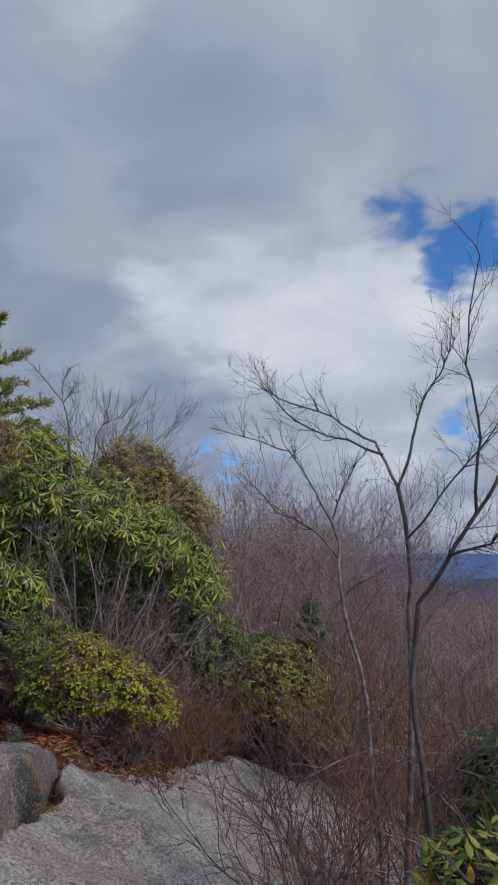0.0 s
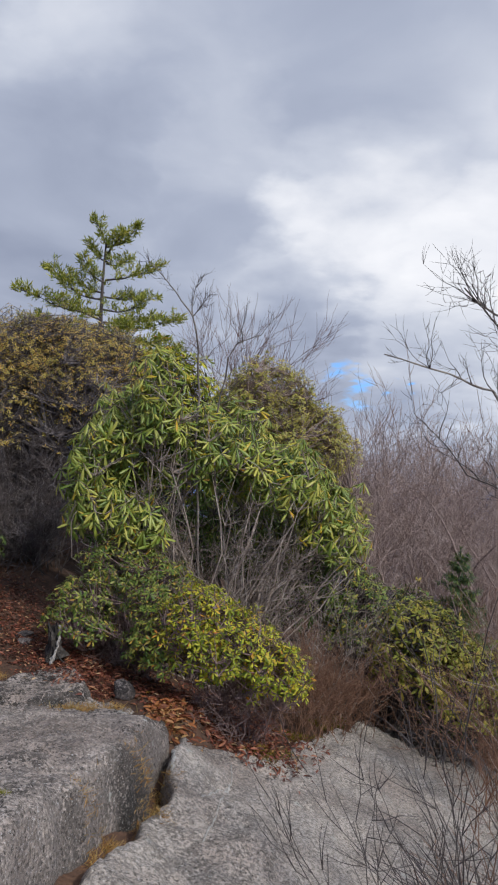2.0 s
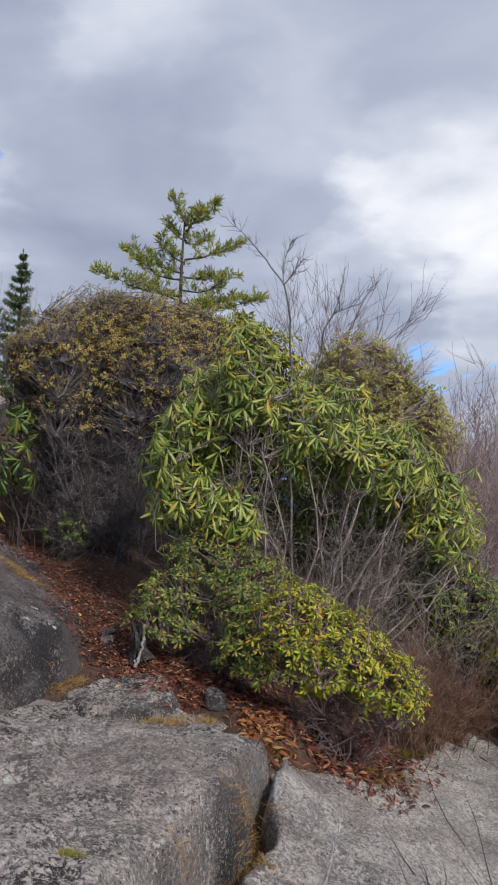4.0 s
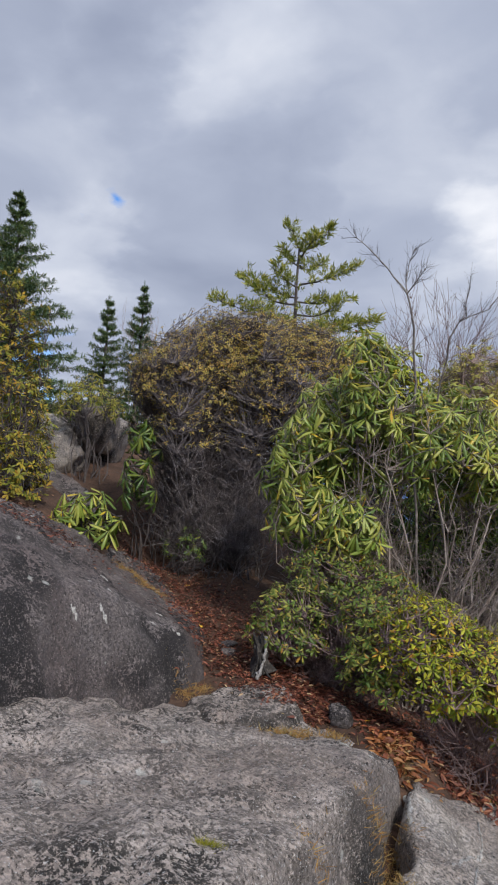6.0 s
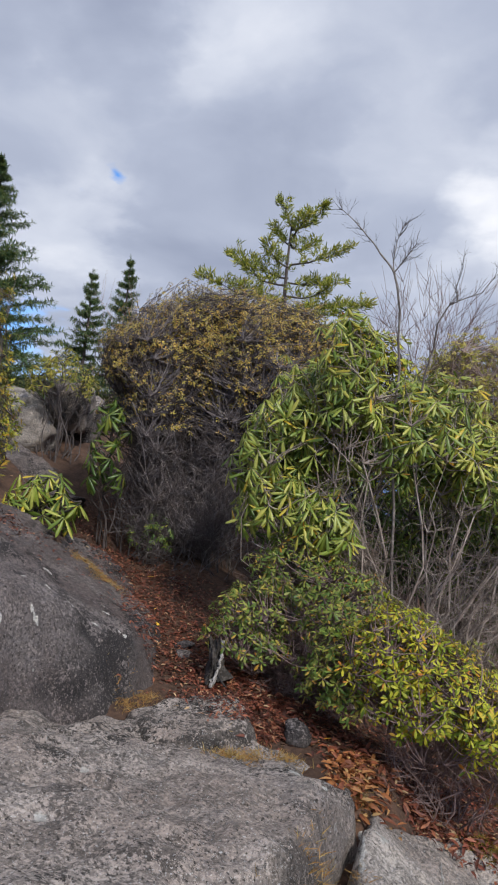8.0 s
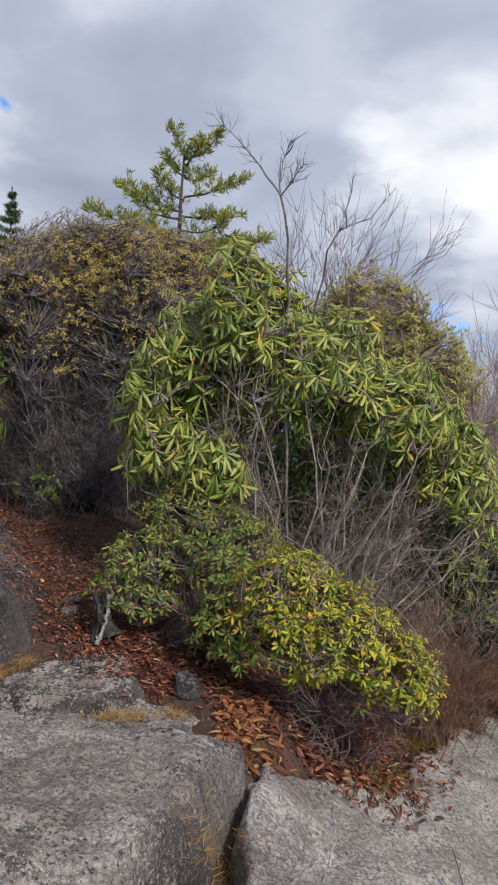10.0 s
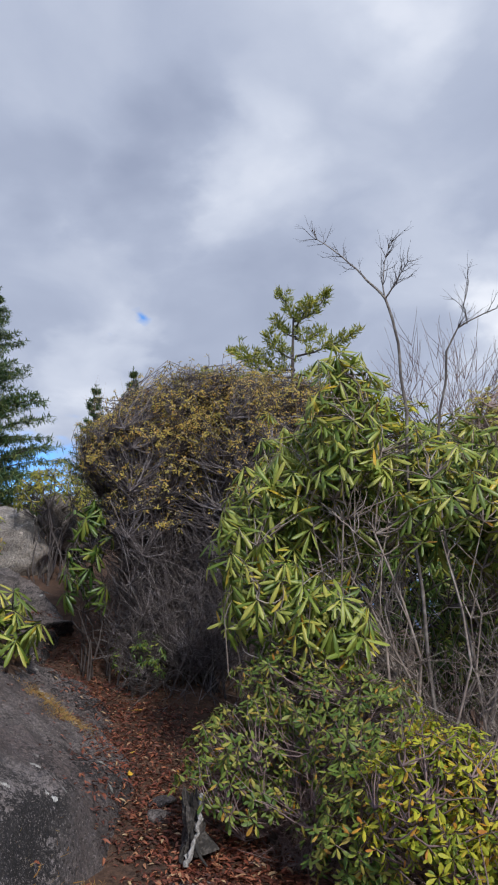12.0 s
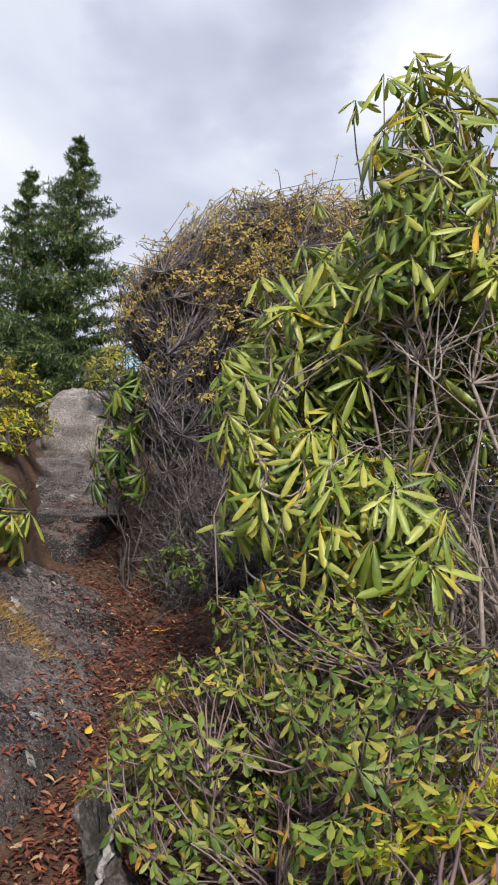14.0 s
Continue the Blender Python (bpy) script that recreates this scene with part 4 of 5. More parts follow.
def lined_tree(name, label, seed, lines, mat, shoots, reach, depth=1, group="", spread=0.5, up=0.25, thin=0.006):
    """A tree whose main limbs follow given lines; shoots spring from them."""
    rng = random.Random(seed)
    root = thing(name, label, "tree", group)
    wood, twigs = Wood(), Wood()
    for pts, r0, r1, many in lines:
        pts = [Vector(p) for p in pts]
        fine = []
        for a, b in zip(pts, pts[1:]):
            fine += wiggly(a, b, rng, 0.055, 4)[:-1]
        fine.append(pts[-1])
        n = len(fine) - 1
        wood.tube(fine, [r0 + (r1 - r0) * i / n for i in range(n + 1)], 7)
        for _ in range(int(shoots * many)):
            i = rng.randint(n // 3, n)
            on = (fine[i] - fine[i - 1]).normalized()
            out = on + rand_dir(rng) * 0.9 + Vector((0, 0, up))
            grow(rng, twigs, twigs, fine[i], out, reach * rng.uniform(0.4, 1.1), thin * rng.uniform(0.7, 1.1), depth, spread, up, 4, 3)
    wood.done("trunk", mat, root)
    twigs.done("twig", DARK_BARK, root, "", "stuff")
    return root


# dead snag that rises from the rhododendron
lined_tree("bare_tree", "slender leafless grey tree rising out of the rhododendron", 51,
           [([(-2.05, 9.0, -0.5), (-2.1, 8.98, 1.2), (-2.16, 8.95, 2.4), (-2.2, 8.92, 2.9), (-2.27, 8.87, 3.22)], 0.013, 0.009, 0.12),
            ([(-2.27, 8.87, 3.22), (-2.4, 8.85, 3.38), (-2.58, 8.86, 3.6), (-2.79, 8.88, 3.8)], 0.01, 0.003, 1.0),
            ([(-2.27, 8.87, 3.22), (-2.18, 8.85, 3.33), (-2.09, 8.82, 3.44)], 0.007, 0.002, 0.9),
            ([(-2.27, 8.87, 3.22), (-2.27, 8.85, 3.42), (-2.21, 8.83, 3.62)], 0.006, 0.002, 0.9)], EDGE_BARK, 20, 0.13, 1, thin=0.0035)
lined_tree("bare_tree", "thin leafless tree with a forked crooked top", 52,
           [([(-1.8, 9.3, -0.6), (-1.95, 9.1, 1.4), (-1.95, 9.0, 2.4), (-1.88, 8.95, 2.8)], 0.011, 0.008, 0.1),
            ([(-1.88, 8.95, 2.8), (-1.8, 8.95, 2.95), (-1.55, 9.0, 3.07), (-1.38, 9.0, 3.3)], 0.007, 0.002, 1.0),
            ([(-1.74, 8.97, 2.98), (-1.76, 8.98, 3.12), (-1.72, 9.0, 3.3)], 0.005, 0.002, 0.8)], EDGE_BARK, 11, 0.14, 1, thin=0.0035)
# the leafless tree beside the start of the walk
lined_tree("bare_tree", "forked leafless grey tree at the edge of the drop", 53,
           [([(0.72, 4.6, -1.2), (0.74, 4.55, 0.1), (0.8, 4.65, 1.0), (0.77, 4.64, 1.7)], 0.02, 0.013, 0.3),
            ([(0.77, 4.64, 1.7), (0.66, 4.7, 1.98), (0.42, 4.8, 2.16), (0.1, 4.9, 2.3), (-0.03, 4.92, 2.42)], 0.01, 0.003, 1.1),
            ([(0.7, 4.68, 1.9), (0.5, 4.72, 2.0), (0.25, 4.8, 2.1), (0.05, 4.85, 2.3)], 0.009, 0.003, 0.8),
            ([(0.77, 4.64, 1.7), (0.86, 4.6, 1.98), (0.92, 4.55, 2.2), (1.02, 4.5, 2.35), (1.09, 4.47, 2.6)], 0.01, 0.003, 1.1),
            ([(0.8, 4.6, 1.4), (0.95, 4.5, 1.6), (1.15, 4.4, 1.85), (1.3, 4.3, 2.1)], 0.008, 0.003, 1.0)], EDGE_BARK, 15, 0.17, 2, thin=0.0042, spread=0.7)
lined_tree("bare_tree", "slim leafless tree leaning outwards", 54,
           [([(0.68, 5.1, -1.1), (0.63, 5.1, 0.0), (0.56, 5.3, 0.8), (0.54, 5.5, 1.4), (0.49, 5.5, 1.55)], 0.016, 0.009, 0.3),
            ([(0.49, 5.5, 1.55), (0.38, 5.45, 1.75), (0.2, 5.45, 2.05), (-0.02, 5.4, 2.12), (-0.35, 5.35, 2.2)], 0.01, 0.003, 1.0),
            ([(0.49, 5.5, 1.55), (0.58, 5.5, 1.8), (0.7, 5.5, 2.05)], 0.007, 0.003, 0.8),
            ([(0.52, 5.5, 1.3), (0.35, 5.5, 1.5), (0.1, 5.5, 1.62), (-0.1, 5.5, 1.85)], 0.007, 0.002, 0.9)], EDGE_BARK, 13, 0.18, 2, thin=0.004, spread=0.7)
lined_tree("bare_tree", "dark leafless limb arching over the shrubs", 55,
           [([(0.7, 4.1, -1.0), (0.72, 4.2, 0.3), (0.78, 4.35, 1.05), (0.98, 4.3, 1.35), (1.22, 4.25, 1.7), (1.5, 4.2, 2.2)], 0.018, 0.008, 0.8),
            ([(1.1, 4.28, 1.52), (1.12, 4.2, 1.9), (1.05, 4.15, 2.3), (1.15, 4.1, 2.9)], 0.01, 0.003, 1.0),
            ([(0.95, 4.3, 1.3), (1.1, 4.1, 1.35), (1.3, 4.0, 1.6)], 0.009, 0.003, 1.0),
            ([(0.72, 4.2, 0.12), (0.92, 4.2, 0.3), (1.12, 4.2, 0.46), (1.4, 4.2, 0.62)], 0.013, 0.006, 0.6),
            ([(0.88, 4.2, 0.26), (1.05, 4.15, 0.22), (1.3, 4.1, 0.26)], 0.008, 0.004, 0.5)], DARK_BARK, 13, 0.3, 2, thin=0.0042, spread=0.7)
# tree behind the shrubs
bare_tree("bare_tree", "pinkish-grey leafless tree behind the shrubs", 56, (-2.95, 14.1, ground(-2.95, 14.1) - 0.05), [((0, 0, 0), (0.05, 0, 1), 2.0, 0.045), ((0.25, 0, 0), (0.16, 0, 1), 1.9, 0.035), ((-0.2, 0.2, 0), (-0.14, 0, 1), 1.9, 0.035)], PINK_TWIG, 4, fork=5, spread=0.5, up=0.22, least=0.0042)
bare_tree("bare_tree", "leafless tree behind the twiggy shrub", 57, (-7.3, 14.3, ground(-7.3, 14.3) - 0.1), [((0, 0, 0), (0.05, 0, 1), 1.75, 0.03), ((0.3, 0, 0), (0.2, 0, 1), 1.6, 0.025), ((-0.4, 0, 0), (-0.2, 0, 1), 1.6, 0.025)], BARE, 3, fork=4, up=0.4)


# ---- leafless woods below ----
def woods():
    rng = random.Random(60)
    made = []
    for k in range(5):
        made.append(bare_tree("bare_tree", "leafless purple-brown tree in the woods below", 61 + k, (0, 0, -0.3),
                              [((0, 0, 0), (rng.uniform(-0.1, 0.1), rng.uniform(-0.1, 0.1), 1), 2.2, 0.05), ((0.15, 0.1, 0), (0.25, 0.1, 1), 2.0, 0.035), ((-0.1, 0, 0), (-0.3, 0, 1), 2.0, 0.03)],
                              BARE, 4, "leafless woods", 4, 0.62, 0.16, 0.0045))
    spots = []
    while len(spots) < 130:
        y = rng.uniform(13.5, 36)
        x = rng.uniform(-2.0, 0.5 * y + 2)
        if min([math.hypot(x - a, y - b) for a, b in spots] + [9]) > 0.9 and math.hypot(x - 1.7, y - 18.4) > 1.2 and not (y < 18.4 and abs(x + 0.2 - 0.105 * y) < 0.6):
            spots.append((x, y))
    small = len(spots)
    for _ in range(90):
        y = rng.uniform(11.8, 30)
        x = rng.uniform(1.2, 0.5 * y + 2)
        if y > 18.4 or abs(x + 0.2 - 0.105 * y) > 0.9:
            spots.append((x, y))
    for i, (x, y) in enumerate(spots):
        ob = made[i % 5]
        top = rng.uniform(1.8, 4.7) + 0.04 * y if x < 0.16 * y else rng.uniform(-1.0, 2.7) + 0.01 * y
        s = max(0.35, (top - ground(x, y)) / 6.2)
        if i >= small:
            s = rng.uniform(0.3, 0.6)
        m = pose(x, y, ground(x, y) - 0.1, rng.uniform(-4, 4), rng.uniform(-4, 4), rng.uniform(0, 360)) @ Matrix.Diagonal((s, s, s, 1))
        if i < 5:
            ob.matrix_basis = m
        else:
            copy_thing(ob, m)


woods()


# ---- thickets at the edge ----
def thicket(name, label, seed, spots, height, radius, mat, depth=3, per=5, leaf=None, lean=0.35):
    rng = random.Random(seed)
    root = thing(name, label, "shrub")
    stems, twigs = [], Wood()
    for x, y in spots:
        for _ in range(per):
            a = Vector((x + rng.gauss(0, 0.12), y + rng.gauss(0, 0.12), 0))
            a.z = ground(a.x, a.y) - 0.04
            d = Vector((rng.gauss(0, lean), rng.gauss(0, lean), 1))
            wood = Wood()
            stems.append(wood)
            grow(rng, wood, twigs, a, d, height * rng.uniform(0.3, 0.5), radius * rng.uniform(0.6, 1.1), depth, 0.55, 0.16, 5, 3, 0.0028)
    for wood in stems:
        wood.done("stem", mat, root)
    twigs.done("twig", mat, root, "", "stuff")
    return root


thicket("bare_shrub", "dark leafless thicket at the edge of the slab", 71, [(0.25, 4.5), (0.42, 4.3), (0.6, 4.6), (0.5, 4.9), (0.65, 4.1), (0.85, 4.8), (0.05, 4.7), (0.1, 5.1)], 1.75, 0.011, DARK_BARK, 3, 3, lean=0.45)
thicket("bare_shrub", "reddish-brown leafless thicket on the slope", 72, [(1.0, 9.3), (1.5, 9.0), (1.9, 9.7), (1.3, 10.1), (2.3, 9.2), (2.8, 10.0), (1.2, 11.0), (2.0, 11.2), (3.0, 11.0)], 2.2, 0.011, RED_TWIG, 4, 5)
thicket("bare_shrub", "reddish-brown leafless thicket below the slab", 73, [(1.2, 6.4), (1.7, 6.8), (2.3, 6.2), (1.7, 5.6), (1.4, 7.3), (2.6, 7.4), (1.1, 5.6)], 1.9, 0.011, RED_TWIG, 4, 5)
thicket("bare_shrub", "purple-brown leafless brush under the rhododendron", 74, [(-0.85, 8.7), (-0.8, 9.1), (-0.65, 9.5), (-0.55, 9.9), (-0.35, 10.3), (-0.75, 10.2), (-0.15, 10.8), (-1.0, 9.2)], 0.95, 0.007, RED_TWIG, 3, 12)
shrub("rhododendron", "young rhododendron with green and reddish leaves at the edge", "shrub", 75, (0.7, 3.35), 0.12, [(0.7, 3.35, 0.06, 0.27, 0.27, 0.27)], 90, OVAL_LEAF, 0.085, 7, 12,
      LAUREL, DARK_BARK, 10, 0.01, 0.005, (), -0.3, 120, (0, 1, 1.4), 20)
shrub("laurel_shrub", "dark green shrub on the drop below", "shrub", 76, (1.7, 5.6), 0.4, [(1.75, 5.6, -0.45, 0.55, 0.6, 0.7)], 420, OVAL_LEAF, 0.1, 7, 5, DEEP, DARK_BARK, 20, 0.015, 0.005, (), -0.6, bare=60)

thicket("bare_shrub", "grey leafless saplings crowding the slope", 77, [(1.3, 5.2), (1.9, 6.0), (2.4, 7.0), (3.0, 8.0), (1.0, 7.0), (1.6, 8.2), (3.4, 9.5)], 3.0, 0.013, BARE, 4, 2, lean=0.2)
thicket("bare_shrub", "grey dead stems and brush inside the rhododendron", 78, [(-2.0, 9.3), (-1.7, 9.4), (-1.4, 9.55), (-1.1, 9.7), (-0.8, 9.9), (-1.5, 9.9), (-0.6, 10.2)], 1.9, 0.01, GREY_BARK, 3, 6, lean=0.55)


def red_sprays(spots):
    """Few red leaves left on shoots at the edge."""
    rng = random.Random(79)
    for x, y, z in spots:
        root = thing("red_leaf_shoot", "bare shoot with a few bright red leaves", "plant", "red shoots")
        foot = Vector((x + rng.uniform(-0.08, 0.08), y + 0.05, ground(x, y)))
        tip = Vector((x, y, z))
        wood = Wood()
        wood.tube(wiggly(foot, tip, rng, 0.06, 6), [0.005, 0.0046, 0.004, 0.0036, 0.003, 0.0025, 0.002], 5)
        wood.done("stem", DARK_BARK, root)
        leaves("leaf", whorl_leaves(rng, [tip, tip - Vector((0, 0, 0.05))], [Vector((0, 0, 1))] * 2, 4, 10, 0.06), OVAL_LEAF, RED, root, 7, (x, y, z))


red_sprays([(0.52, 3.5, 0.12), (0.5, 3.55, 0.02), (0.78, 3.2, 0.12), (0.62, 5.9, -0.1), (0.35, 5.6, -0.55)])

thicket("bare_shrub", "tangle of pale dead twigs under the twiggy shrub", 80, [(-5.1, 10.5), (-4.7, 10.4), (-5.5, 10.65), (-4.4, 10.5), (-5.0, 10.7), (-5.75, 10.85)], 1.5, 0.007, TWIG, 4, 5, lean=0.6)
thicket("bare_shrub", "dark red-brown brush at the edge of the slab", 84, [(0.2, 4.2), (0.45, 4.0), (0.55, 4.4), (0.3, 3.8), (0.75, 4.3)], 1.3, 0.009, RED_TWIG, 3, 3, lean=0.45)
# ---- rocks up the trail, stump ----
loose_rock("boulder", "pale angular boulder at the head of the trail", (-9.9, 12.75, 1.7), (1.05, 0.85, 0.75), SLAB_ROCK, 81, 20, 5)
loose_rock("boulder", "lichened rock beside the head of the trail", (-8.9, 13.2, 2.2), (0.5, 0.45, 0.62), PALE_ROCK, 82, 60, 4)
loose_rock("boulder", "lichened rock beside the head of the trail", (-9.4, 14.0, 2.1), (0.6, 0.55, 0.65), PALE_ROCK, 84, 10, 4)
loose_rock("stone_step", "dark weathered rock step in the trail", (-7.5, 10.75, 0.62), (0.8, 0.6, 0.26), DARK_ROCK, 83, 35, 5)
loose_rock("stone_step", "dark weathered rock step in the trail", (-8.9, 12.0, 1.12), (0.9, 0.6, 0.26), DARK_ROCK, 85, 25, 5)


def litter(name, label, seed, count, place, length, mat=None, shape=None, flat=0.35):
    """Dry leaves strewn over the ground."""
    rng = random.Random(seed)
    base, along, up, size = [], [], [], []
    while len(base) < count:
        x, y = place(rng)
        base.append((x, y, lie(x, y) + rng.uniform(0.004, 0.03)))
        w = rng.uniform(0, 6.28)
        along.append((math.cos(w), math.sin(w), rng.gauss(0, flat * 0.6)))
        up.append((rng.gauss(0, flat), rng.gauss(0, flat), 1))
        size.append(length * rng.uniform(0.55, 1.2))
    pts, faces = leaf_mesh(leaf_frames(base, along, up, size), shape or CURLED)
    ob = mesh_object(name, pts, faces, mat or LITTER)
    return tagged(ob, label, "leaf litter", "", "stuff")


def on_path(rng):
    line = ((-2.35, 7.4), (-3.05, 7.8), (-3.6, 8.4), (-4.2, 9.15), (-4.95, 9.85), (-6.1, 10.5), (-7.3, 11.2))
    u = rng.uniform(0, 0.999) ** 1.1 * 6
    i = int(u)
    (x0, y0), (x1, y1) = line[i], line[i + 1]
    v = rng.gauss(-0.04, 0.19 + 0.04 * u)
    d = math.hypot(x1 - x0, y1 - y0)
    return x0 + (x1 - x0) * (u - i) - (y0 - y1) / d * v, y0 + (y1 - y0) * (u - i) + (x0 - x1) / d * v


def at_bush_foot(rng):
    u = rng.random()
    return -2.9 + 1.9 * u + rng.gauss(0, 0.2), 8.0 + 0.4 * u + rng.gauss(0, 0.36)


def in_crack(rng):
    u = rng.random()
    return -1.72 - 0.2 * u + rng.gauss(0, 0.09), 6.95 + 0.6 * u + rng.gauss(0, 0.06)


litter("leaf_litter", "red-brown fallen leaves along the trail", 91, 10000, on_path, 0.046)
litter("leaf_litter", "brown fallen leaves under the shrubs", 92, 4600, at_bush_foot, 0.058)
def under_yellow(rng):
    return -1.35 + rng.gauss(0, 0.22), 7.62 + rng.gauss(0, 0.14)


litter("leaf_litter", "dark curled leaves below the yellow shrub", 94, 2000, under_yellow, 0.06, None, CURLED, 0.7)
litter("leaf_litter", "orange fallen leaves gathered in the rock crack", 93, 480, in_crack, 0.074, ORANGE_LITTER, CURLED, 0.6)


# ---- stump, quartz, moss, grass and single leaves ----
def stump():
    """Weathered root stump standing on the trail edge."""
    bm = bmesh.new()
    rings, sides = 16, 26
    grid = []
    for i in range(rings):
        u = i / (rings - 1)
        row = []
        for k in range(sides):
            w = 2 * math.pi * k / sides
            flare = 0.062 + 0.05 * (1 - u) ** 3
            r = flare * (0.9 + 0.7 * noise.noise(Vector((math.cos(w) * 1.6, math.sin(w) * 1.6, u * 1.5 + 4))) + 0.4 * noise.noise(Vector((math.cos(w) * 5, math.sin(w) * 5, u * 5)))) * (1 + 0.25 * math.sin(3 * w + 1) * (1 - u))
            z = 0.28 * u + (0.14 * noise.noise(Vector((math.cos(w) * 2, math.sin(w) * 2, 9))) * max(0, u - 0.6) / 0.4)
            row.append(bm.verts.new((r * math.cos(w) * 0.8 + 0.03 * u, r * math.sin(w), z)))
        grid.append(row)
    for a, b in zip(grid, grid[1:]):
        for k in range(sides):
            bm.faces.new((a[k], a[(k + 1) % sides], b[(k + 1) % sides], b[k]))
    mid = bm.verts.new((0.03, 0, 0.16))
    for k in range(sides):
        bm.faces.new((grid[-1][k], grid[-1][(k + 1) % sides], mid))
    root = thing("stump", "dark rotten tree stump with a bleached root at the trail edge", "stump")
    root.matrix_basis = pose(-3.07, 7.82, -0.16, 4, -10, 20)
    part("trunk", bm, ROTTEN, root)
    rng = random.Random(5)
    for w, long in ((-1.0, 0.2), (0.6, 0.13)):
        wood = Wood()
        a = Vector((0.05 * math.cos(w), 0.05 * math.sin(w), 0.12))
        wood.tube(wiggly(a, Vector((long * math.cos(w), long * math.sin(w), -0.01)), rng, 0.1, 5), [0.02, 0.017, 0.013, 0.01, 0.008, 0.005], 6)
        wood.done("root", ROTTEN, root)
    streak = Wood()
    for shift, thick in ((0.0, 1.0), (0.02, 0.7)):
        pts, wide = [], []
        for i in range(17):
            u = i / 16
            pts.append(Vector((0.085 - 0.1 * u * u + rng.gauss(0, 0.005), -0.01 - 0.14 * u + rng.gauss(0, 0.006) + shift, 0.28 - 0.29 * u)))
            wide.append(thick * rng.uniform(0.007, 0.019))
        streak.tube(pts, wide, 7)
    streak.done("root", SILVER, root, "bleached pale root")


stump()


def strip(name, label, line, width, mat, seed, parent=None):
    """A thin band that follows the rock."""
    rng = random.Random(seed)
    verts, faces = [], []
    pts = []
    for a, b in zip(line, line[1:]):
        for k in range(14):
            pts.append(Vector((*a, 0)).lerp(Vector((*b, 0)), k / 14))
    pts.append(Vector((*line[-1], 0)))
    for i, p in enumerate(pts):
        d = (pts[min(i + 1, len(pts) - 1)] - pts[max(i - 1, 0)]).normalized()
        n = Vector((-d.y, d.x, 0))
        w = width * rng.uniform(0.35, 1.0) * (0.2 if i in (0, len(pts) - 1) else 1)
        mid = p + n * rng.gauss(0, width * 0.25)
        for s, up in ((-1, -0.004), (-0.5, 0.006), (0.5, 0.006), (1, -0.004)):
            q = mid + n * s * w
            verts.append((q.x, q.y, lie(q.x, q.y) + up))
        if i:
            f = 4 * i
            faces += [(f - 4 + k, f - 3 + k, f + 1 + k, f + k) for k in range(3)]
    return mesh_object(name, verts, faces, mat, parent, label)


slab = next(o for o in scene.objects if o.name == "rock_slab")
strip("quartz_vein", "white quartz vein", [(-1.67, 6.86), (-1.6, 6.6), (-1.54, 6.34)], 0.02, VEIN, 1, slab)
strip("quartz_vein", "white quartz vein", [(-1.27, 7.06), (-1.22, 6.8), (-1.2, 6.5)], 0.009, VEIN, 2, slab)
strip("quartz_vein", "white quartz vein", [(-1.2, 6.4), (-1.18, 6.0), (-1.17, 5.6)], 0.007, VEIN, 3, slab)
strip("quartz_vein", "white quartz vein", [(-1.21, 6.62), (-1.26, 6.4), (-1.3, 6.15)], 0.011, VEIN, 4, slab)


rock = next(o for o in scene.objects if o.name == "boulder")
for k, (x, y, long, wide) in enumerate(((-3.7, 6.78, 0.06, 0.024), (-3.6, 6.95, 0.05, 0.018), (-3.85, 6.75, 0.06, 0.015), (-3.55, 7.2, 0.07, 0.012), (-3.95, 6.6, 0.05, 0.014), (-3.62, 6.35, 0.06, 0.018), (-3.66, 6.1, 0.05, 0.02), (-3.8, 7.35, 0.06, 0.012), (-4.25, 7.2, 0.07, 0.02), (-4.9, 8.6, 0.05, 0.03), (-5.05, 8.7, 0.06, 0.03), (-4.75, 8.75, 0.04, 0.025))):
    strip("lichen_streak", "white crust of lichen", [(x, y), (x + 0.8 * long, y + 0.5 * long)], wide, VEIN, 20 + k, rock)


def tufts(name, label, seed, spots, count, length, mat, flat=0.5, radius=0.12):
    """Dry grass and moss in tufts."""
    rng = random.Random(seed)
    base, along, up, size = [], [], [], []
    for x, y in spots:
        for _ in range(count):
            px, py = x + rng.gauss(0, radius), y + rng.gauss(0, radius)
            base.append((px, py, lie(px, py) - 0.008))
            along.append((rng.gauss(0, 0.6), rng.gauss(0, 0.6), rng.uniform(0.15, 1.0) * (1 - flat) + 0.1))
            up.append(rand_dir(rng))
            size.append(length * rng.uniform(0.4, 1.2))
    pts, faces = leaf_mesh(leaf_frames(base, along, up, size), BLADE)
    return tagged(mesh_object(name, pts, faces, mat), label, "grass", "", "stuff")


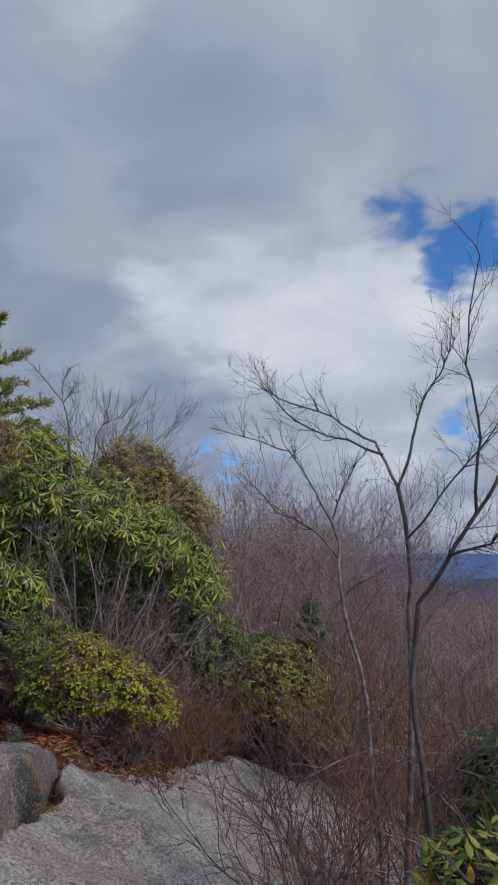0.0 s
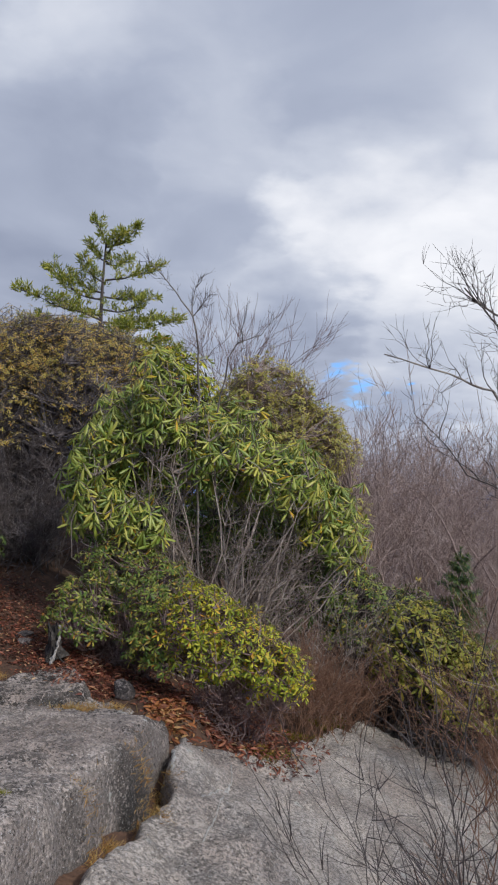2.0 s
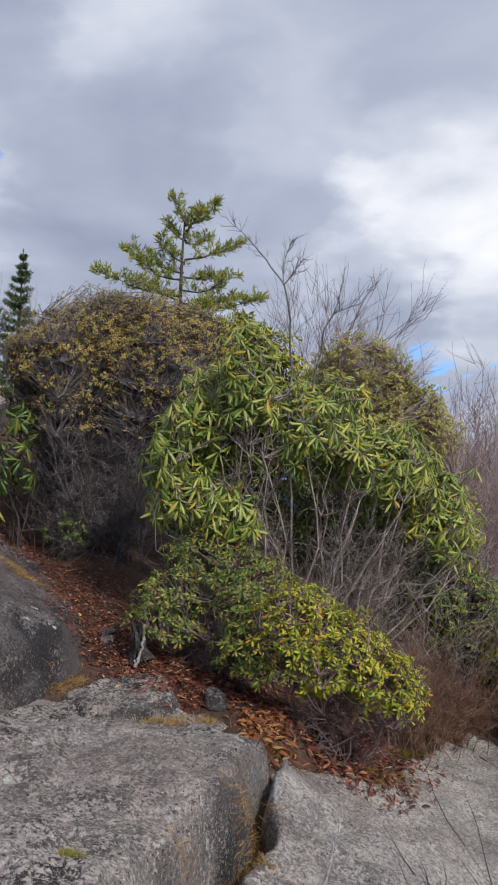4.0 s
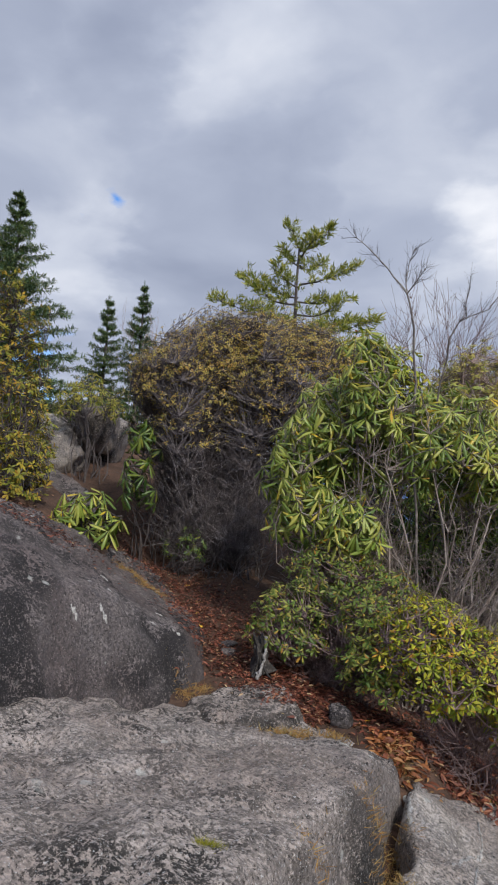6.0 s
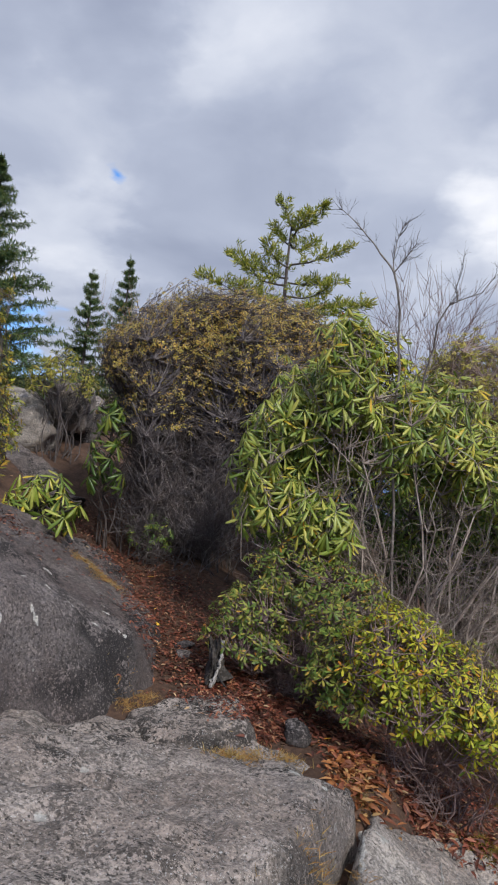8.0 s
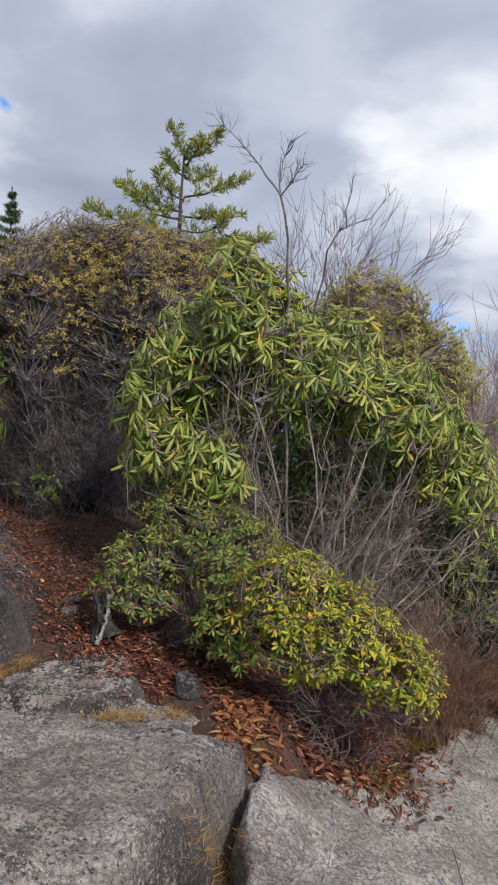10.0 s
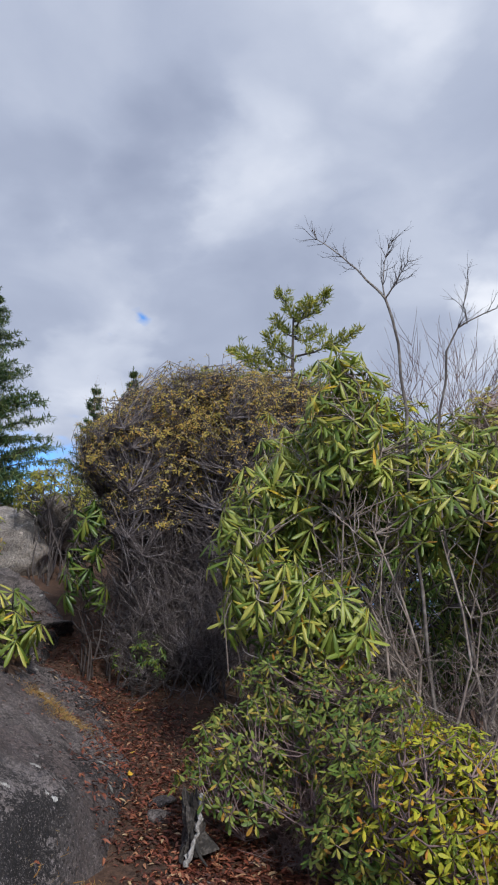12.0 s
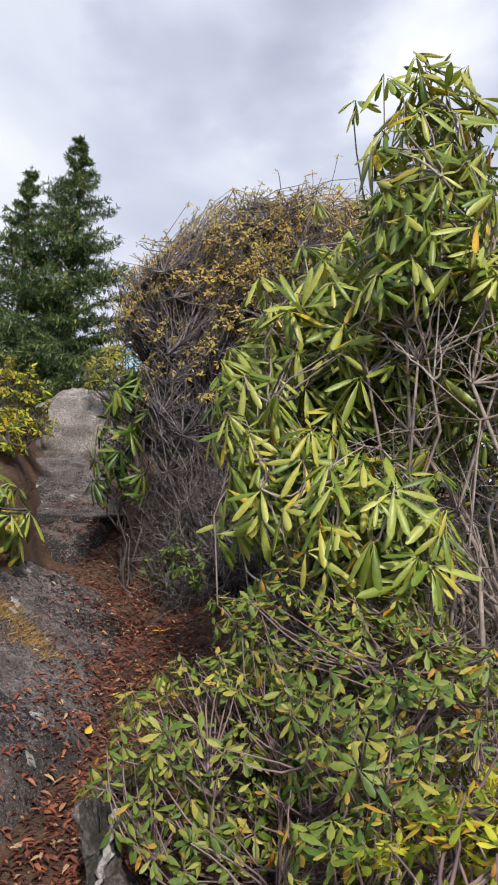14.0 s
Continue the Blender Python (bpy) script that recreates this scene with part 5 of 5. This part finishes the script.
tufts("dry_grass", "straw-coloured dry grass in the rock crack", 101, [(-1.62, 6.3), (-1.6, 6.1), (-1.6, 5.9), (-1.5, 5.75), (-1.6, 5.35), (-1.62, 5.15), (-1.78, 7.15), (-1.74, 7.05)], 420, 0.05, STRAW, 0.5, 0.05)
tufts("dry_grass", "orange dry grass on the boulder", 102, [(-4.65, 8.55), (-4.75, 8.62), (-4.85, 8.52), (-4.55, 8.62), (-4.95, 8.58), (-4.7, 8.45), (-3.24, 6.95), (-3.26, 7.2)], 400, 0.05, STRAW, 0.6, 0.06)
tufts("dry_grass", "straw-coloured dry grass at the step", 103, [(-2.45, 6.75), (-2.35, 6.9), (-2.2, 7.1)], 300, 0.06, STRAW, 0.5, 0.06)
tufts("moss", "brown-green moss at the edge of the slab", 104, [(-1.11, 7.5), (-1.1, 7.65), (-1.06, 7.8), (-1.02, 7.95), (-1.0, 8.7), (-0.93, 8.85), (-0.84, 8.98), (-0.75, 9.9), (-0.62, 10.2), (-0.5, 10.5)], 1500, 0.05, MOSS, 0.3, 0.065)


def on_boulder(rng):
    return -5.2 + rng.gauss(0, 0.3), 7.55 + rng.gauss(0, 0.35)


litter("leaf_litter", "red-brown fallen leaves caught on the boulder", 95, 500, on_boulder, 0.05)


tufts("moss", "yellow-green moss cushion on the ledge", 105, [(-1.89, 4.65), (-1.91, 4.68)], 260, 0.03, YELLOW_MOSS, 0.3, 0.022)


def single_leaves():
    rng = random.Random(111)
    me = bpy.data.meshes.new("fallen_leaf")
    me.from_pydata(OVAL_LEAF[0].tolist(), [], OVAL_LEAF[1].tolist())
    me.materials.append(FALLEN_YELLOW)
    for x, y, s in ((-4.85, 9.65, 0.11), (-4.0, 8.5, 0.09), (-3.82, 8.22, 0.09), (-4.2, 8.85, 0.07), (-4.4, 9.2, 0.06), (-2.1, 7.7, 0.06), (-3.3, 8.3, 0.07), (-5.0, 9.5, 0.08)):
        ob = tagged(new("fallen_leaf", me), "yellow leaf fallen on the trail", "leaf", "fallen yellow leaves")
        ob.matrix_basis = pose(x, y, lie(x, y) + 0.022, rng.uniform(-10, 10), rng.uniform(-10, 10), rng.uniform(0, 360)) @ Matrix.Diagonal((s * 1.3, s, s, 1))


single_leaves()
loose_rock("stone", "flat dark stone set in the trail", (-3.6, 8.28, lie(-3.6, 8.28) + 0.005), (0.12, 0.1, 0.04), DARK_ROCK, 121, 15, 3)
loose_rock("stone", "flat dark stone set in the trail", (-3.5, 8.12, lie(-3.5, 8.12) + 0.003), (0.09, 0.08, 0.035), DARK_ROCK, 122, 70, 3)
